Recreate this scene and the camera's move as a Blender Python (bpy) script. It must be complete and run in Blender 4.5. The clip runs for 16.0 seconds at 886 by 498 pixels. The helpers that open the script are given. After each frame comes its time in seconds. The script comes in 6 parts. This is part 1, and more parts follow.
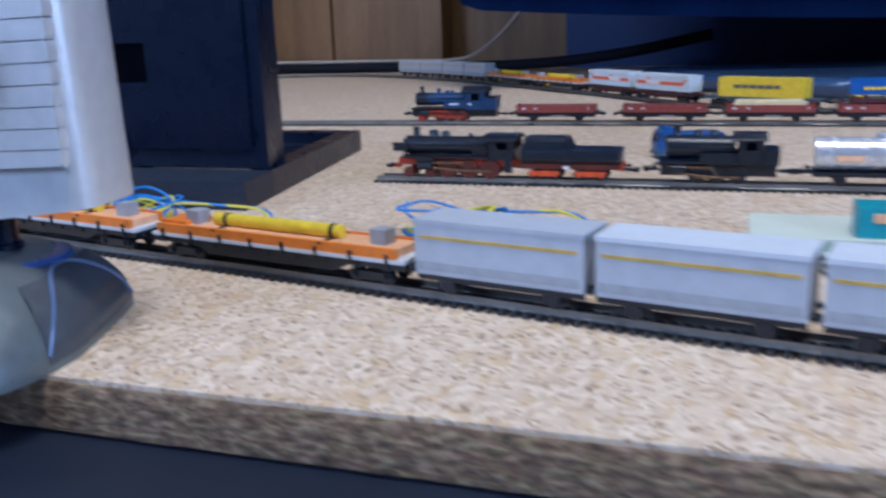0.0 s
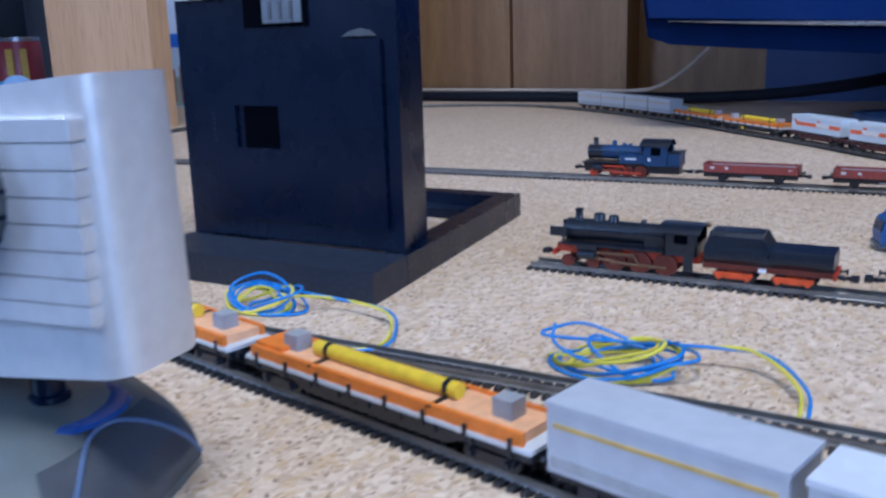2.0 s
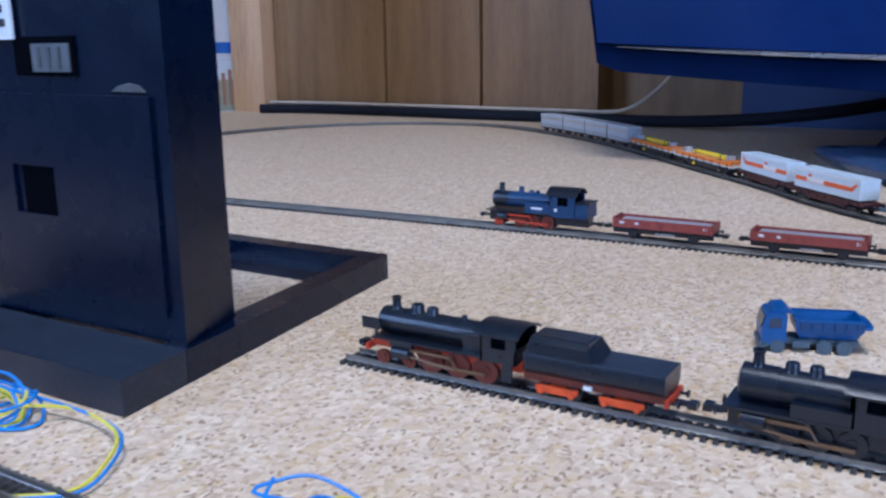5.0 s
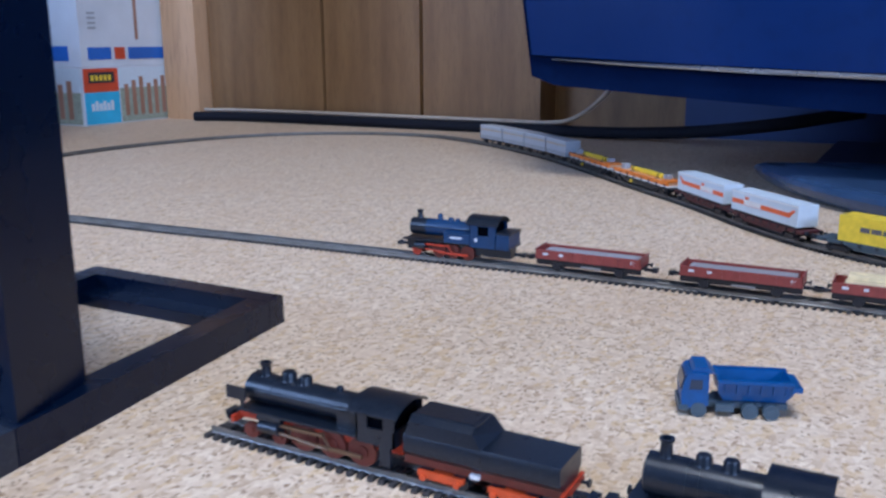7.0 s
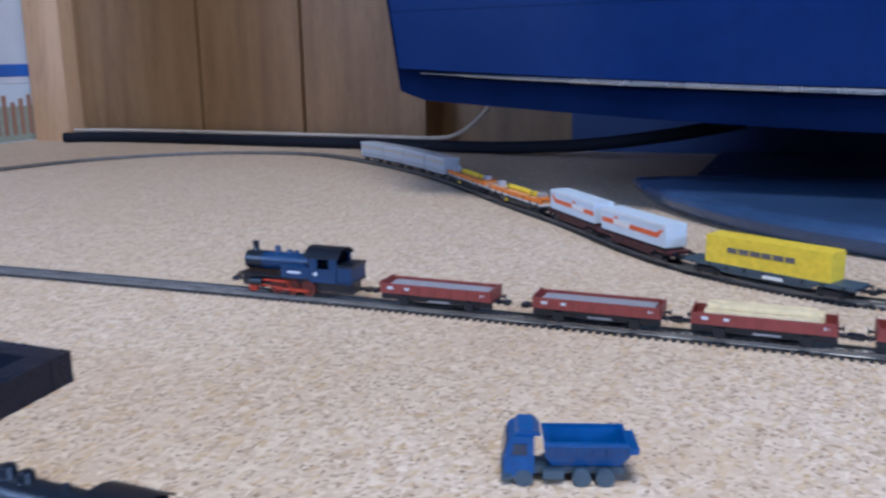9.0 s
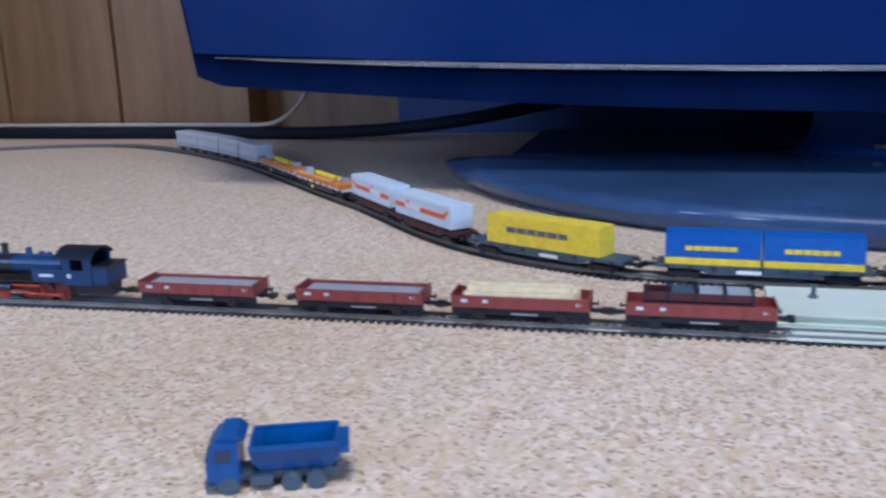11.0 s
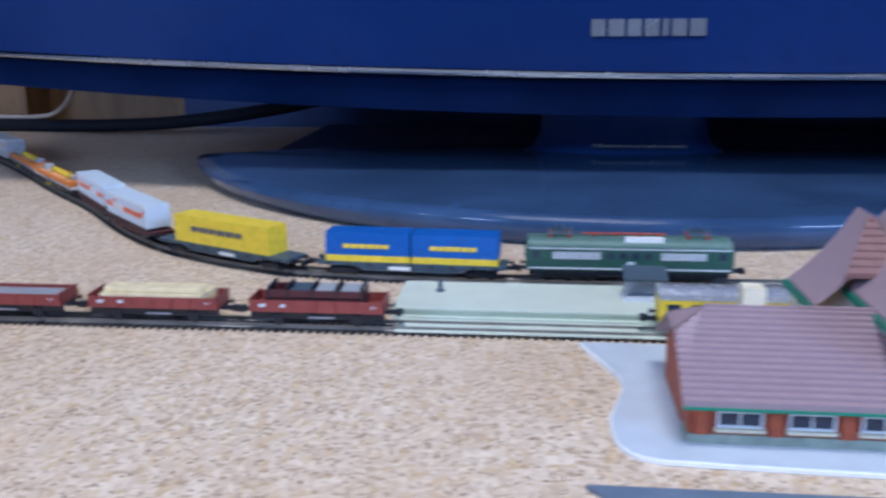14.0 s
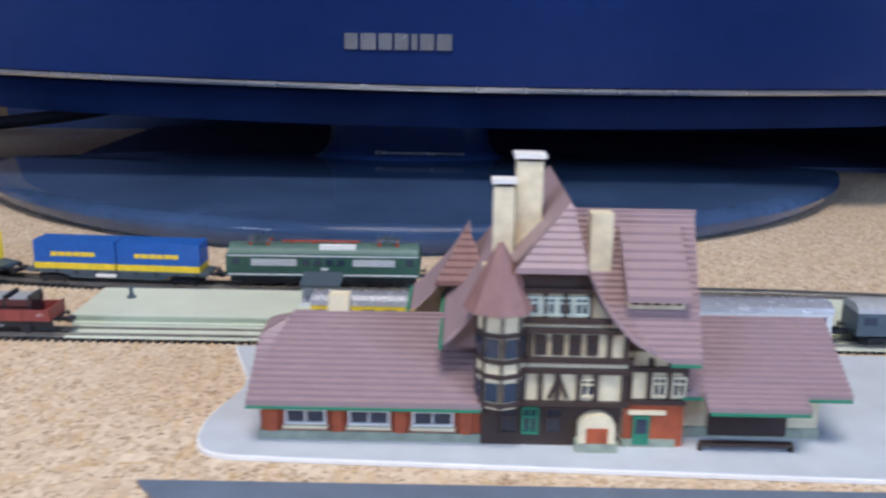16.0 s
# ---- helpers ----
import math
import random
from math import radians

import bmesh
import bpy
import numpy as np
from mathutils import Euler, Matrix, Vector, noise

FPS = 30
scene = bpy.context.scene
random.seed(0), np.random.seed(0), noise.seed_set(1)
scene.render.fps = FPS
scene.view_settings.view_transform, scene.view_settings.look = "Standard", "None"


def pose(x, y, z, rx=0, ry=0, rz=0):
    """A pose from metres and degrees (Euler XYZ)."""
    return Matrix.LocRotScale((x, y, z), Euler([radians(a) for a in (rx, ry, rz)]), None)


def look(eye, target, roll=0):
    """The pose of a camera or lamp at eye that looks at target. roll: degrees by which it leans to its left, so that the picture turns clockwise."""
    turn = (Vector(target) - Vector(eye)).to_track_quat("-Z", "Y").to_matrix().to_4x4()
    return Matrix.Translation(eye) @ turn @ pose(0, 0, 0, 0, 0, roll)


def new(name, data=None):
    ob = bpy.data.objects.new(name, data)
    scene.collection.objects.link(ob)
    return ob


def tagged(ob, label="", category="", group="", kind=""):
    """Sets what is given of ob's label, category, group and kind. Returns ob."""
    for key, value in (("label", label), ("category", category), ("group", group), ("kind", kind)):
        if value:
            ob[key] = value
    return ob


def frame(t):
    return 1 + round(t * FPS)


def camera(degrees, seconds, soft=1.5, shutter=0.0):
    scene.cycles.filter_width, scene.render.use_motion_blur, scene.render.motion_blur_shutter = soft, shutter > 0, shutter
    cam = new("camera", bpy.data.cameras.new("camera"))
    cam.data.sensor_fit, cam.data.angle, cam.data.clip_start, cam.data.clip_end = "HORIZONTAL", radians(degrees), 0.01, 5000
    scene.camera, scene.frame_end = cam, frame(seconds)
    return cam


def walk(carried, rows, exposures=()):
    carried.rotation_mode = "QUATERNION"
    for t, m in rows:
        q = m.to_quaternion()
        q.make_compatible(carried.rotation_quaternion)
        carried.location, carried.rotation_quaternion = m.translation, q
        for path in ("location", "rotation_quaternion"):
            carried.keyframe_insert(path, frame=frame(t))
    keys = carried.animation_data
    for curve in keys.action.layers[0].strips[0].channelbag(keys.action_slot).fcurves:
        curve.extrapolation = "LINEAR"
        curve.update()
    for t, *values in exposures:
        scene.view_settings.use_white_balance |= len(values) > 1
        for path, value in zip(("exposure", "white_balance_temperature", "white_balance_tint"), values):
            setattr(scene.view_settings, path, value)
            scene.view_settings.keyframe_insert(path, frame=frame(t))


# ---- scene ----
cam = camera(52.8, 16.0, soft=2.5, shutter=0.8)
PATH = [
    (0, (0.1041, 0.0383, 0.0850), (-0.4157, 1.5660, -0.3299), -2.0),
    (0.5, (0.0808, 0.0608, 0.0883), (-0.5148, 1.5610, -0.3240), -1.5),
    (1, (0.0741, 0.0750, 0.0941), (-0.6173, 1.5394, -0.2965), -1.5),
    (1.5, (0.0758, 0.0933, 0.0991), (-0.7006, 1.5152, -0.2891), -1.1),
    (2, (0.0866, 0.1125, 0.1066), (-0.7347, 1.5111, -0.2749), -1.8),
    (2.5, (0.0975, 0.1299, 0.1125), (-0.7522, 1.5127, -0.2616), -1.2),
    (3, (0.1083, 0.1466, 0.1183), (-0.7680, 1.5152, -0.2507), -1.6),
    (3.5, (0.1158, 0.1666, 0.1200), (-0.7572, 1.5344, -0.2599), -1.4),
    (4, (0.1249, 0.1874, 0.1225), (-0.7614, 1.5435, -0.2641), -1.7),
    (4.5, (0.1266, 0.2016, 0.1233), (-0.7364, 1.5752, -0.2532), -1.2),
    (5, (0.1274, 0.2149, 0.1258), (-0.7197, 1.5985, -0.2532), -0.8),
    (7.5, (0.1274, 0.2832, 0.1349), (-0.6297, 1.7201, -0.2332), -0.1),
    (8, (0.1316, 0.2999, 0.1341), (-0.6031, 1.7526, -0.2216), 0.2),
    (10.5, (0.1708, 0.3615, 0.1324), (-0.2849, 1.9184, -0.2474), -2.3),
    (11, (0.1874, 0.3632, 0.1308), (-0.2241, 1.9301, -0.2582), -1.8),
    (11.5, (0.2066, 0.3640, 0.1341), (-0.1708, 1.9401, -0.2524), -1.9),
    (12, (0.2249, 0.3640, 0.1333), (-0.0975, 1.9517, -0.2549), -1.6),
    (12.5, (0.2399, 0.3624, 0.1349), (-0.0633, 1.9526, -0.2557), -1.4),
    (13, (0.2591, 0.3624, 0.1349), (-0.0075, 1.9575, -0.2641), -1.0),
    (13.5, (0.2782, 0.3624, 0.1374), (0.0700, 1.9625, -0.2757), -0.6),
    (14, (0.2990, 0.3607, 0.1399), (0.1283, 1.9650, -0.2749), -0.4),
    (14.5, (0.3257, 0.3482, 0.1499), (0.2582, 1.9559, -0.2799), 0.3),
    (15, (0.3524, 0.3457, 0.1491), (0.3065, 1.9584, -0.2674), 0.9),
    (15.5, (0.3832, 0.3399, 0.1516), (0.3823, 1.9526, -0.2674), 1.5),
    (16, (0.4190, 0.3440, 0.1516), (0.4048, 1.9567, -0.2666), 0.8),
]
EXPOSURES = [(0, 0.06, 5620, 11), (1.5, 0.08, 5620, 11), (2.5, 0.17, 5100, 11), (4, 0.24, 5200, 11), (5, 0.26, 5350, 11), (7.4, 0.27, 5500, 11), (8.3, 0.27, 5520, 11), (10.5, 0.25, 5480, 11.5), (12, 0.25, 5440, 12), (15.4, 0.34, 5880, 12), (16, 0.32, 6850, 11.5)]
walk(cam, [(t, look(eye, target, roll)) for t, eye, target, roll in PATH], EXPOSURES)


# ---------- world, lights ----------
world = bpy.data.worlds.new("world")
scene.world = world
world.use_nodes = True
wn = world.node_tree
sky = wn.nodes.new("ShaderNodeTexSky")
sky.sky_type, sky.sun_disc = "NISHITA", False
sky.sun_elevation, sky.sun_rotation = radians(12), radians(200)
wn.nodes["Background"].inputs["Strength"].default_value = 0.12
wn.links.new(sky.outputs["Color"], wn.nodes["Background"].inputs["Color"])


def area_lamp(name, m, size_x, size_y, watts, colour):
    data = bpy.data.lights.new(name, "AREA")
    data.shape, data.size, data.size_y, data.energy, data.color = "RECTANGLE", size_x, size_y, watts, colour
    ob = new(name, data)
    ob.matrix_world = m
    return ob


area_lamp("ceiling_lamp_light", look((0.30, -0.10, 1.98), (0.25, 0.4, 0.0)), 0.8, 0.6, 33, (1.0, 0.97, 0.95))
area_lamp("unseen_window_fill", look((3.03, -1.6, 1.30), (0.2, 0.5, 0.0)), 1.3, 1.0, 72, (0.46, 0.63, 1.0))
# West window is unseen, added as blue fill for left-facing sides.
area_lamp("unseen_window_fill", look((-1.93, -1.6, 1.30), (0.2, 0.5, 0.0)), 1.3, 1.0, 48, (0.46, 0.63, 1.0))


# ---------- materials ----------
def shader(name):
    m = bpy.data.materials.new(name)
    m.use_nodes = True
    nt = m.node_tree
    return m, nt, nt.nodes["Principled BSDF"]


def ramp(nt, fac, stops):
    r = nt.nodes.new("ShaderNodeValToRGB")
    while len(r.color_ramp.elements) < len(stops):
        r.color_ramp.elements.new(0.5)
    for e, (p, c) in zip(r.color_ramp.elements, stops):
        e.position, e.color = p, (*c, 1)
    nt.links.new(fac, r.inputs[0])
    return r.outputs[0]


def texture(nt, kind, scale, detail=4.0, stretch=(1, 1, 1), turn=0.0, vec=None):
    tex = nt.nodes.new(kind)
    tex.inputs["Scale"].default_value = scale
    if kind == "ShaderNodeTexNoise":
        tex.inputs["Detail"].default_value = detail
    if vec is None:
        co = nt.nodes.new("ShaderNodeTexCoord")
        vec = co.outputs["Object"]
    mp = nt.nodes.new("ShaderNodeMapping")
    mp.inputs["Scale"].default_value = stretch
    mp.inputs["Rotation"].default_value = (0, 0, turn)
    nt.links.new(vec, mp.inputs["Vector"])
    nt.links.new(mp.outputs[0], tex.inputs["Vector"])
    return tex


def mix(nt, a, b, fac, mode="MIX"):
    n = nt.nodes.new("ShaderNodeMix")
    n.data_type, n.blend_type = "RGBA", mode
    for sock, v in ((n.inputs[0], fac), (n.inputs[6], a), (n.inputs[7], b)):
        if isinstance(v, (int, float)):
            sock.default_value = v
        elif isinstance(v, tuple):
            sock.default_value = (*v, 1)
        else:
            nt.links.new(v, sock)
    return n.outputs[2]


def bump(nt, bsdf, height, strength, dist):
    b = nt.nodes.new("ShaderNodeBump")
    b.inputs["Strength"].default_value, b.inputs["Distance"].default_value = strength, dist
    nt.links.new(height, b.inputs["Height"])
    nt.links.new(b.outputs[0], bsdf.inputs["Normal"])


def paint(name, colour, rough=0.45, metal=0.0, grain=600.0, vary=0.12, relief=0.15, dust=0.0, coat=0.0, spec=0.5):
    """Painted or moulded surface: fine grain, broad blotches, a little dust and relief."""
    m, nt, b = shader(name)
    fine = texture(nt, "ShaderNodeTexNoise", grain, 5)
    broad = texture(nt, "ShaderNodeTexNoise", grain * 0.08, 3)
    dark = tuple(c * (1 - vary) for c in colour)
    light = tuple(min(1, c * (1 + vary)) for c in colour)
    col = ramp(nt, broad.outputs[0], [(0.3, dark), (0.7, light)])
    col = mix(nt, col, tuple(c * (1 - vary) for c in colour), ramp(nt, fine.outputs[0], [(0.5, (0, 0, 0)), (0.75, (0.6, 0.6, 0.6))]))
    if dust:
        d = texture(nt, "ShaderNodeTexNoise", grain * 0.3, 6)
        col = mix(nt, col, (0.35, 0.33, 0.31), ramp(nt, d.outputs[0], [(0.5, (0, 0, 0)), (0.8, (dust, dust, dust))]))
    nt.links.new(col, b.inputs["Base Color"])
    r = nt.nodes.new("ShaderNodeMapRange")
    r.inputs["To Min"].default_value, r.inputs["To Max"].default_value = max(0.02, rough - 0.08), min(1, rough + 0.1)
    nt.links.new(broad.outputs[0], r.inputs[0])
    nt.links.new(r.outputs[0], b.inputs["Roughness"])
    b.inputs["Metallic"].default_value = metal
    b.inputs["Coat Weight"].default_value = coat
    b.inputs["Specular IOR Level"].default_value = spec
    bump(nt, b, fine.outputs[0], relief, 0.0002)
    return m


def chipboard():
    """Pressed flakes of three sizes, pale tan with brown slivers, ochre chips and small dark pits."""
    m, nt, b = shader("chipboard")
    co = nt.nodes.new("ShaderNodeTexCoord")
    warp = texture(nt, "ShaderNodeTexNoise", 110, 3, vec=co.outputs["Object"])
    v = mix(nt, co.outputs["Object"], warp.outputs["Color"], 0.006, "ADD")
    a = texture(nt, "ShaderNodeTexVoronoi", 400, stretch=(1.0, 0.5, 1), turn=0.4, vec=v)
    c = texture(nt, "ShaderNodeTexVoronoi", 600, stretch=(0.8, 0.9, 1), turn=-0.3, vec=v)
    d = texture(nt, "ShaderNodeTexVoronoi", 430, stretch=(0.85, 1.05, 1), turn=0.9, vec=v)
    e = texture(nt, "ShaderNodeTexVoronoi", 430, stretch=(1.5, 0.6, 1), turn=0.25, vec=v)
    sep = []
    for tex in (a, c, d, e):
        s = nt.nodes.new("ShaderNodeSeparateColor")
        nt.links.new(tex.outputs["Color"], s.inputs[0])
        sep.append(s)
    base = ramp(nt, sep[0].outputs[0], [(0.0, (0.46, 0.33, 0.216)), (0.25, (0.59, 0.455, 0.324)), (0.6, (0.665, 0.53, 0.390)), (1.0, (0.78, 0.655, 0.503))])
    second = ramp(nt, sep[1].outputs[0], [(0.0, (0.40, 0.275, 0.169)), (0.2, (0.58, 0.44, 0.310)), (1.0, (0.745, 0.615, 0.465))])
    col = mix(nt, base, second, ramp(nt, sep[1].outputs[1], [(0.45, (0, 0, 0)), (0.5, (1, 1, 1))]))
    for tex, sp, first, dark in ((d, sep[2], 0.72, (0.17, 0.090, 0.042)), (e, sep[3], 0.80, (0.23, 0.13, 0.066))):
        sliver = ramp(nt, sp.outputs[1], [(first, (0, 0, 0)), (first + 0.04, (0.9, 0.9, 0.9))])
        edge = ramp(nt, tex.outputs["Distance"], [(0.22, (1, 1, 1)), (0.40, (0, 0, 0))])
        col = mix(nt, col, dark, mix(nt, (0, 0, 0), sliver, edge))
    chip = ramp(nt, sep[0].outputs[2], [(0.82, (0, 0, 0)), (0.86, (0.45, 0.45, 0.45))])
    col = mix(nt, col, (0.58, 0.39, 0.18), chip)
    big = texture(nt, "ShaderNodeTexNoise", 9, 3, vec=co.outputs["Object"])
    col = mix(nt, col, (0.61, 0.43, 0.28), ramp(nt, big.outputs[0], [(0.45, (0, 0, 0)), (0.75, (0.3, 0.3, 0.3))]))
    nt.links.new(col, b.inputs["Base Color"])
    b.inputs["Roughness"].default_value = 0.62
    bump(nt, b, a.outputs["Distance"], 0.35, 0.0004)
    return m


def board_edge():
    m, nt, b = shader("chipboard_edge")
    n = texture(nt, "ShaderNodeTexNoise", 420, 6, stretch=(0.5, 1, 1.4))
    w = texture(nt, "ShaderNodeTexVoronoi", 520, stretch=(0.4, 1, 1))
    col = ramp(nt, n.outputs[0], [(0.3, (0.055, 0.032, 0.018)), (0.5, (0.165, 0.105, 0.058)), (0.7, (0.31, 0.22, 0.13))])
    col = mix(nt, col, w.outputs["Color"], 0.06, "OVERLAY")
    nt.links.new(col, b.inputs["Base Color"])
    b.inputs["Roughness"].default_value = 0.85
    bump(nt, b, n.outputs[0], 0.8, 0.0012)
    return m


def wood(name, light, dark, scale=6.0, stretch=(8, 8, 0.6), rough=0.45):
    m, nt, b = shader(name)
    n = texture(nt, "ShaderNodeTexNoise", scale, 6, stretch=stretch)
    f = texture(nt, "ShaderNodeTexNoise", scale * 14, 4, stretch=stretch)
    col = ramp(nt, n.outputs[0], [(0.3, dark), (0.7, light)])
    col = mix(nt, col, tuple(c * 0.6 for c in dark), ramp(nt, f.outputs[0], [(0.52, (0, 0, 0)), (0.72, (0.5, 0.5, 0.5))]))
    nt.links.new(col, b.inputs["Base Color"])
    b.inputs["Roughness"].default_value = rough
    bump(nt, b, f.outputs[0], 0.15, 0.0005)
    return m


M_BOARD, M_EDGE = chipboard(), board_edge()
M_OAK = wood("oak_veneer", (0.275, 0.160, 0.069), (0.185, 0.101, 0.043))
M_PALE = wood("pale_beech", (0.62, 0.395, 0.225), (0.52, 0.315, 0.17), 3.0)
M_WALL = paint("wall_paint", (0.19, 0.22, 0.285), 0.8, grain=40)
M_FLOOR = wood("floor_wood", (0.32, 0.22, 0.14), (0.2, 0.13, 0.08), 3, (0.6, 8, 8))
# Shade behind the television, put into one dark blue.
M_SHADE_NAVY = paint("shade_navy", (0.026, 0.051, 0.150), 0.6, grain=120)
M_DESK = paint("dark_desk", (0.006, 0.011, 0.024), 0.5, grain=300)
M_GLOSS = paint("gloss_black", (0.0028, 0.0085, 0.036), 0.14, grain=200, relief=0.0, vary=0.2, spec=0.06)
M_PLATE = paint("smoked_plate", (0.042, 0.082, 0.170), 0.10, grain=120, relief=0.0, vary=0.3)
M_NECK = paint("neck_black", (0.035, 0.09, 0.30), 0.28, grain=200, relief=0.0, vary=0.2, spec=0.2)
M_SCREEN = paint("bezel_navy", (0.0058, 0.0200, 0.094), 0.16, grain=60, relief=0.0, vary=0.15)
M_TRIM = paint("trim_silver", (0.40, 0.42, 0.46), 0.25, 0.8, grain=300)
M_BLACK = paint("satin_black", (0.0016, 0.0058, 0.0195), 0.27, grain=700, vary=0.10, relief=0.02, spec=0.30)
# Near-black colour stands for the shade inside cut-outs, the port recess and cabs.
M_HOLE = paint("unlit_hole", (0.0012, 0.0018, 0.004), 0.9, grain=900, spec=0.03)
M_BLACK_MATT = paint("matt_black", (0.008, 0.014, 0.028), 0.5, grain=1500, dust=0.06)
M_CABLE = paint("cable_black", (0.008, 0.010, 0.018), 0.7, spec=0.2)
M_RAIL = paint("nickel_rail", (0.27, 0.26, 0.24), 0.48, 0.7, grain=900, vary=0.25)
M_SLEEPER = paint("sleeper_plastic", (0.030, 0.028, 0.028), 0.6, grain=2500, dust=0.25)
M_SILVER = paint("silver_plastic", (0.79, 0.775, 0.755), 0.35, 0.44, grain=2500, vary=0.05)
M_RINGGREY = paint("grey_plastic", (0.085, 0.09, 0.095), 0.45, 0.1, grain=1800)
M_DOME = paint("dark_green_grey", (0.19, 0.22, 0.225), 0.42, 0.55, grain=1200)
M_LABEL = paint("white_label", (0.75, 0.78, 0.8), 0.5, grain=900, vary=0.04)
M_INK = paint("label_ink", (0.03, 0.03, 0.04), 0.6)
M_PORT = paint("port_metal", (0.20, 0.21, 0.22), 0.35, 0.7, grain=900)
M_BLUEWIRE = paint("wire_blue", (0.03, 0.22, 0.62), 0.4, grain=900)
M_YELWIRE = paint("wire_yellow", (0.75, 0.66, 0.06), 0.4, grain=900)


# ---------- mesh helpers ----------
def box(bm, x0, y0, z0, x1, y1, z1, m=None):
    v = [Vector((x, y, z)) for x in (x0, x1) for y in (y0, y1) for z in (z0, z1)]
    v = [bm.verts.new(m @ p if m else p) for p in v]
    for f in ((0, 1, 3, 2), (4, 6, 7, 5), (0, 4, 5, 1), (2, 3, 7, 6), (0, 2, 6, 4), (1, 5, 7, 3)):
        bm.faces.new([v[i] for i in f])


def prism(bm, pts, lo, hi, axis="y"):
    """A 2D outline pushed along an axis. pts are (x, z) for y, (y, z) for x, (x, y) for z."""
    def place(p, d):
        return {"y": (p[0], d, p[1]), "x": (d, p[0], p[1]), "z": (p[0], p[1], d)}[axis]
    a = [bm.verts.new(place(p, lo)) for p in pts]
    b = [bm.verts.new(place(p, hi)) for p in pts]
    n = len(pts)
    bm.faces.new(a[::-1])
    bm.faces.new(b)
    for i in range(n):
        bm.faces.new((a[i], a[(i + 1) % n], b[(i + 1) % n], b[i]))


def rod(bm, p, q, r0, r1=None, n=12, caps=True):
    p, q = Vector(p), Vector(q)
    r1 = r0 if r1 is None else r1
    d = (q - p).normalized()
    s = d.cross(Vector((0, 0, 1)))
    s = s.normalized() if s.length > 1e-4 else Vector((1, 0, 0))
    t = d.cross(s)
    rings = []
    for c, r in ((p, r0), (q, r1)):
        rings.append([bm.verts.new(c + r * (math.cos(2 * math.pi * i / n) * s + math.sin(2 * math.pi * i / n) * t)) for i in range(n)])
    for i in range(n):
        bm.faces.new((rings[0][i], rings[0][(i + 1) % n], rings[1][(i + 1) % n], rings[1][i]))
    if caps:
        bm.faces.new(rings[0][::-1])
        bm.faces.new(rings[1])


def lathe(bm, profile, centre=(0, 0, 0), n=32, m=None):
    """(radius, height) profile turned round the z axis."""
    rings = []
    for r, z in profile:
        ring = []
        for i in range(n):
            a = 2 * math.pi * i / n
            p = Vector((centre[0] + r * math.cos(a), centre[1] + r * math.sin(a), centre[2] + z))
            ring.append(bm.verts.new(m @ p if m else p))
        rings.append(ring)
    for a, b in zip(rings, rings[1:]):
        for i in range(n):
            bm.faces.new((a[i], a[(i + 1) % n], b[(i + 1) % n], b[i]))
    bm.faces.new(rings[0][::-1])
    bm.faces.new(rings[-1])


def smooth_line(pts, step):
    """Catmull-Rom through pts, resampled at even steps."""
    p = [Vector(q) for q in pts]
    p = [2 * p[0] - p[1]] + p + [2 * p[-1] - p[-2]]
    dense = []
    for a, b, c, d in zip(p, p[1:], p[2:], p[3:]):
        for k in range(40):
            t = k / 40
            dense.append(0.5 * ((2 * b) + (c - a) * t + (2 * a - 5 * b + 4 * c - d) * t * t + (3 * b - a - 3 * c + d) * t ** 3))
    dense.append(p[-2])
    out, left = [dense[0]], step
    for a, b in zip(dense, dense[1:]):
        gap, pos = (b - a).length, 0.0
        while gap - pos >= left and gap > 0:
            pos += left
            out.append(a.lerp(b, pos / gap))
            left = step
        left -= gap - pos
    return out


def sweep(bm, line, profile, flat=True):
    """A closed (side, up) profile carried along a line."""
    rings = []
    for i, p in enumerate(line):
        d = (line[min(i + 1, len(line) - 1)] - line[max(i - 1, 0)]).normalized()
        s = d.cross(Vector((0, 0, 1))).normalized() if abs(d.z) < 0.99 else Vector((1, 0, 0))
        u = Vector((0, 0, 1)) if flat else s.cross(d)
        rings.append([bm.verts.new(p + a * s + b * u) for a, b in profile])
    n = len(profile)
    for a, b in zip(rings, rings[1:]):
        for i in range(n):
            bm.faces.new((a[i], a[(i + 1) % n], b[(i + 1) % n], b[i]))
    bm.faces.new(rings[0][::-1])
    bm.faces.new(rings[-1])


def circle(r, n=8):
    return [(r * math.cos(2 * math.pi * i / n), r * math.sin(2 * math.pi * i / n)) for i in range(n)]


def bevel(bm, width, segments=2, angle=40):
    edges = [e for e in bm.edges if len(e.link_faces) == 2 and e.calc_face_angle(0) > radians(angle)]
    bmesh.ops.bevel(bm, geom=edges, offset=width, segments=segments, affect="EDGES", profile=0.6)


def finish(name, bm, mat, smooth=True):
    bmesh.ops.recalc_face_normals(bm, faces=bm.faces)
    me = bpy.data.meshes.new(name)
    bm.to_mesh(me)
    bm.free()
    for mm in (mat if isinstance(mat, (list, tuple)) else [mat]):
        me.materials.append(mm)
    if smooth:
        for poly in me.polygons:
            poly.use_smooth = True
        me.set_sharp_from_angle(angle=radians(35))
    return me


def thing(name, label, category, at=(0, 0, 0), turn=0.0, group="", kind=""):
    ob = new(name)
    ob.empty_display_size = 0.01
    ob.matrix_world = pose(*at, 0, 0, turn)
    return tagged(ob, label, category, group, kind)


def part(name, bm, mat, parent, label="", smooth=True):
    ob = new(name, finish(name, bm, mat, smooth))
    ob.parent = parent
    return tagged(ob, label) if label else ob


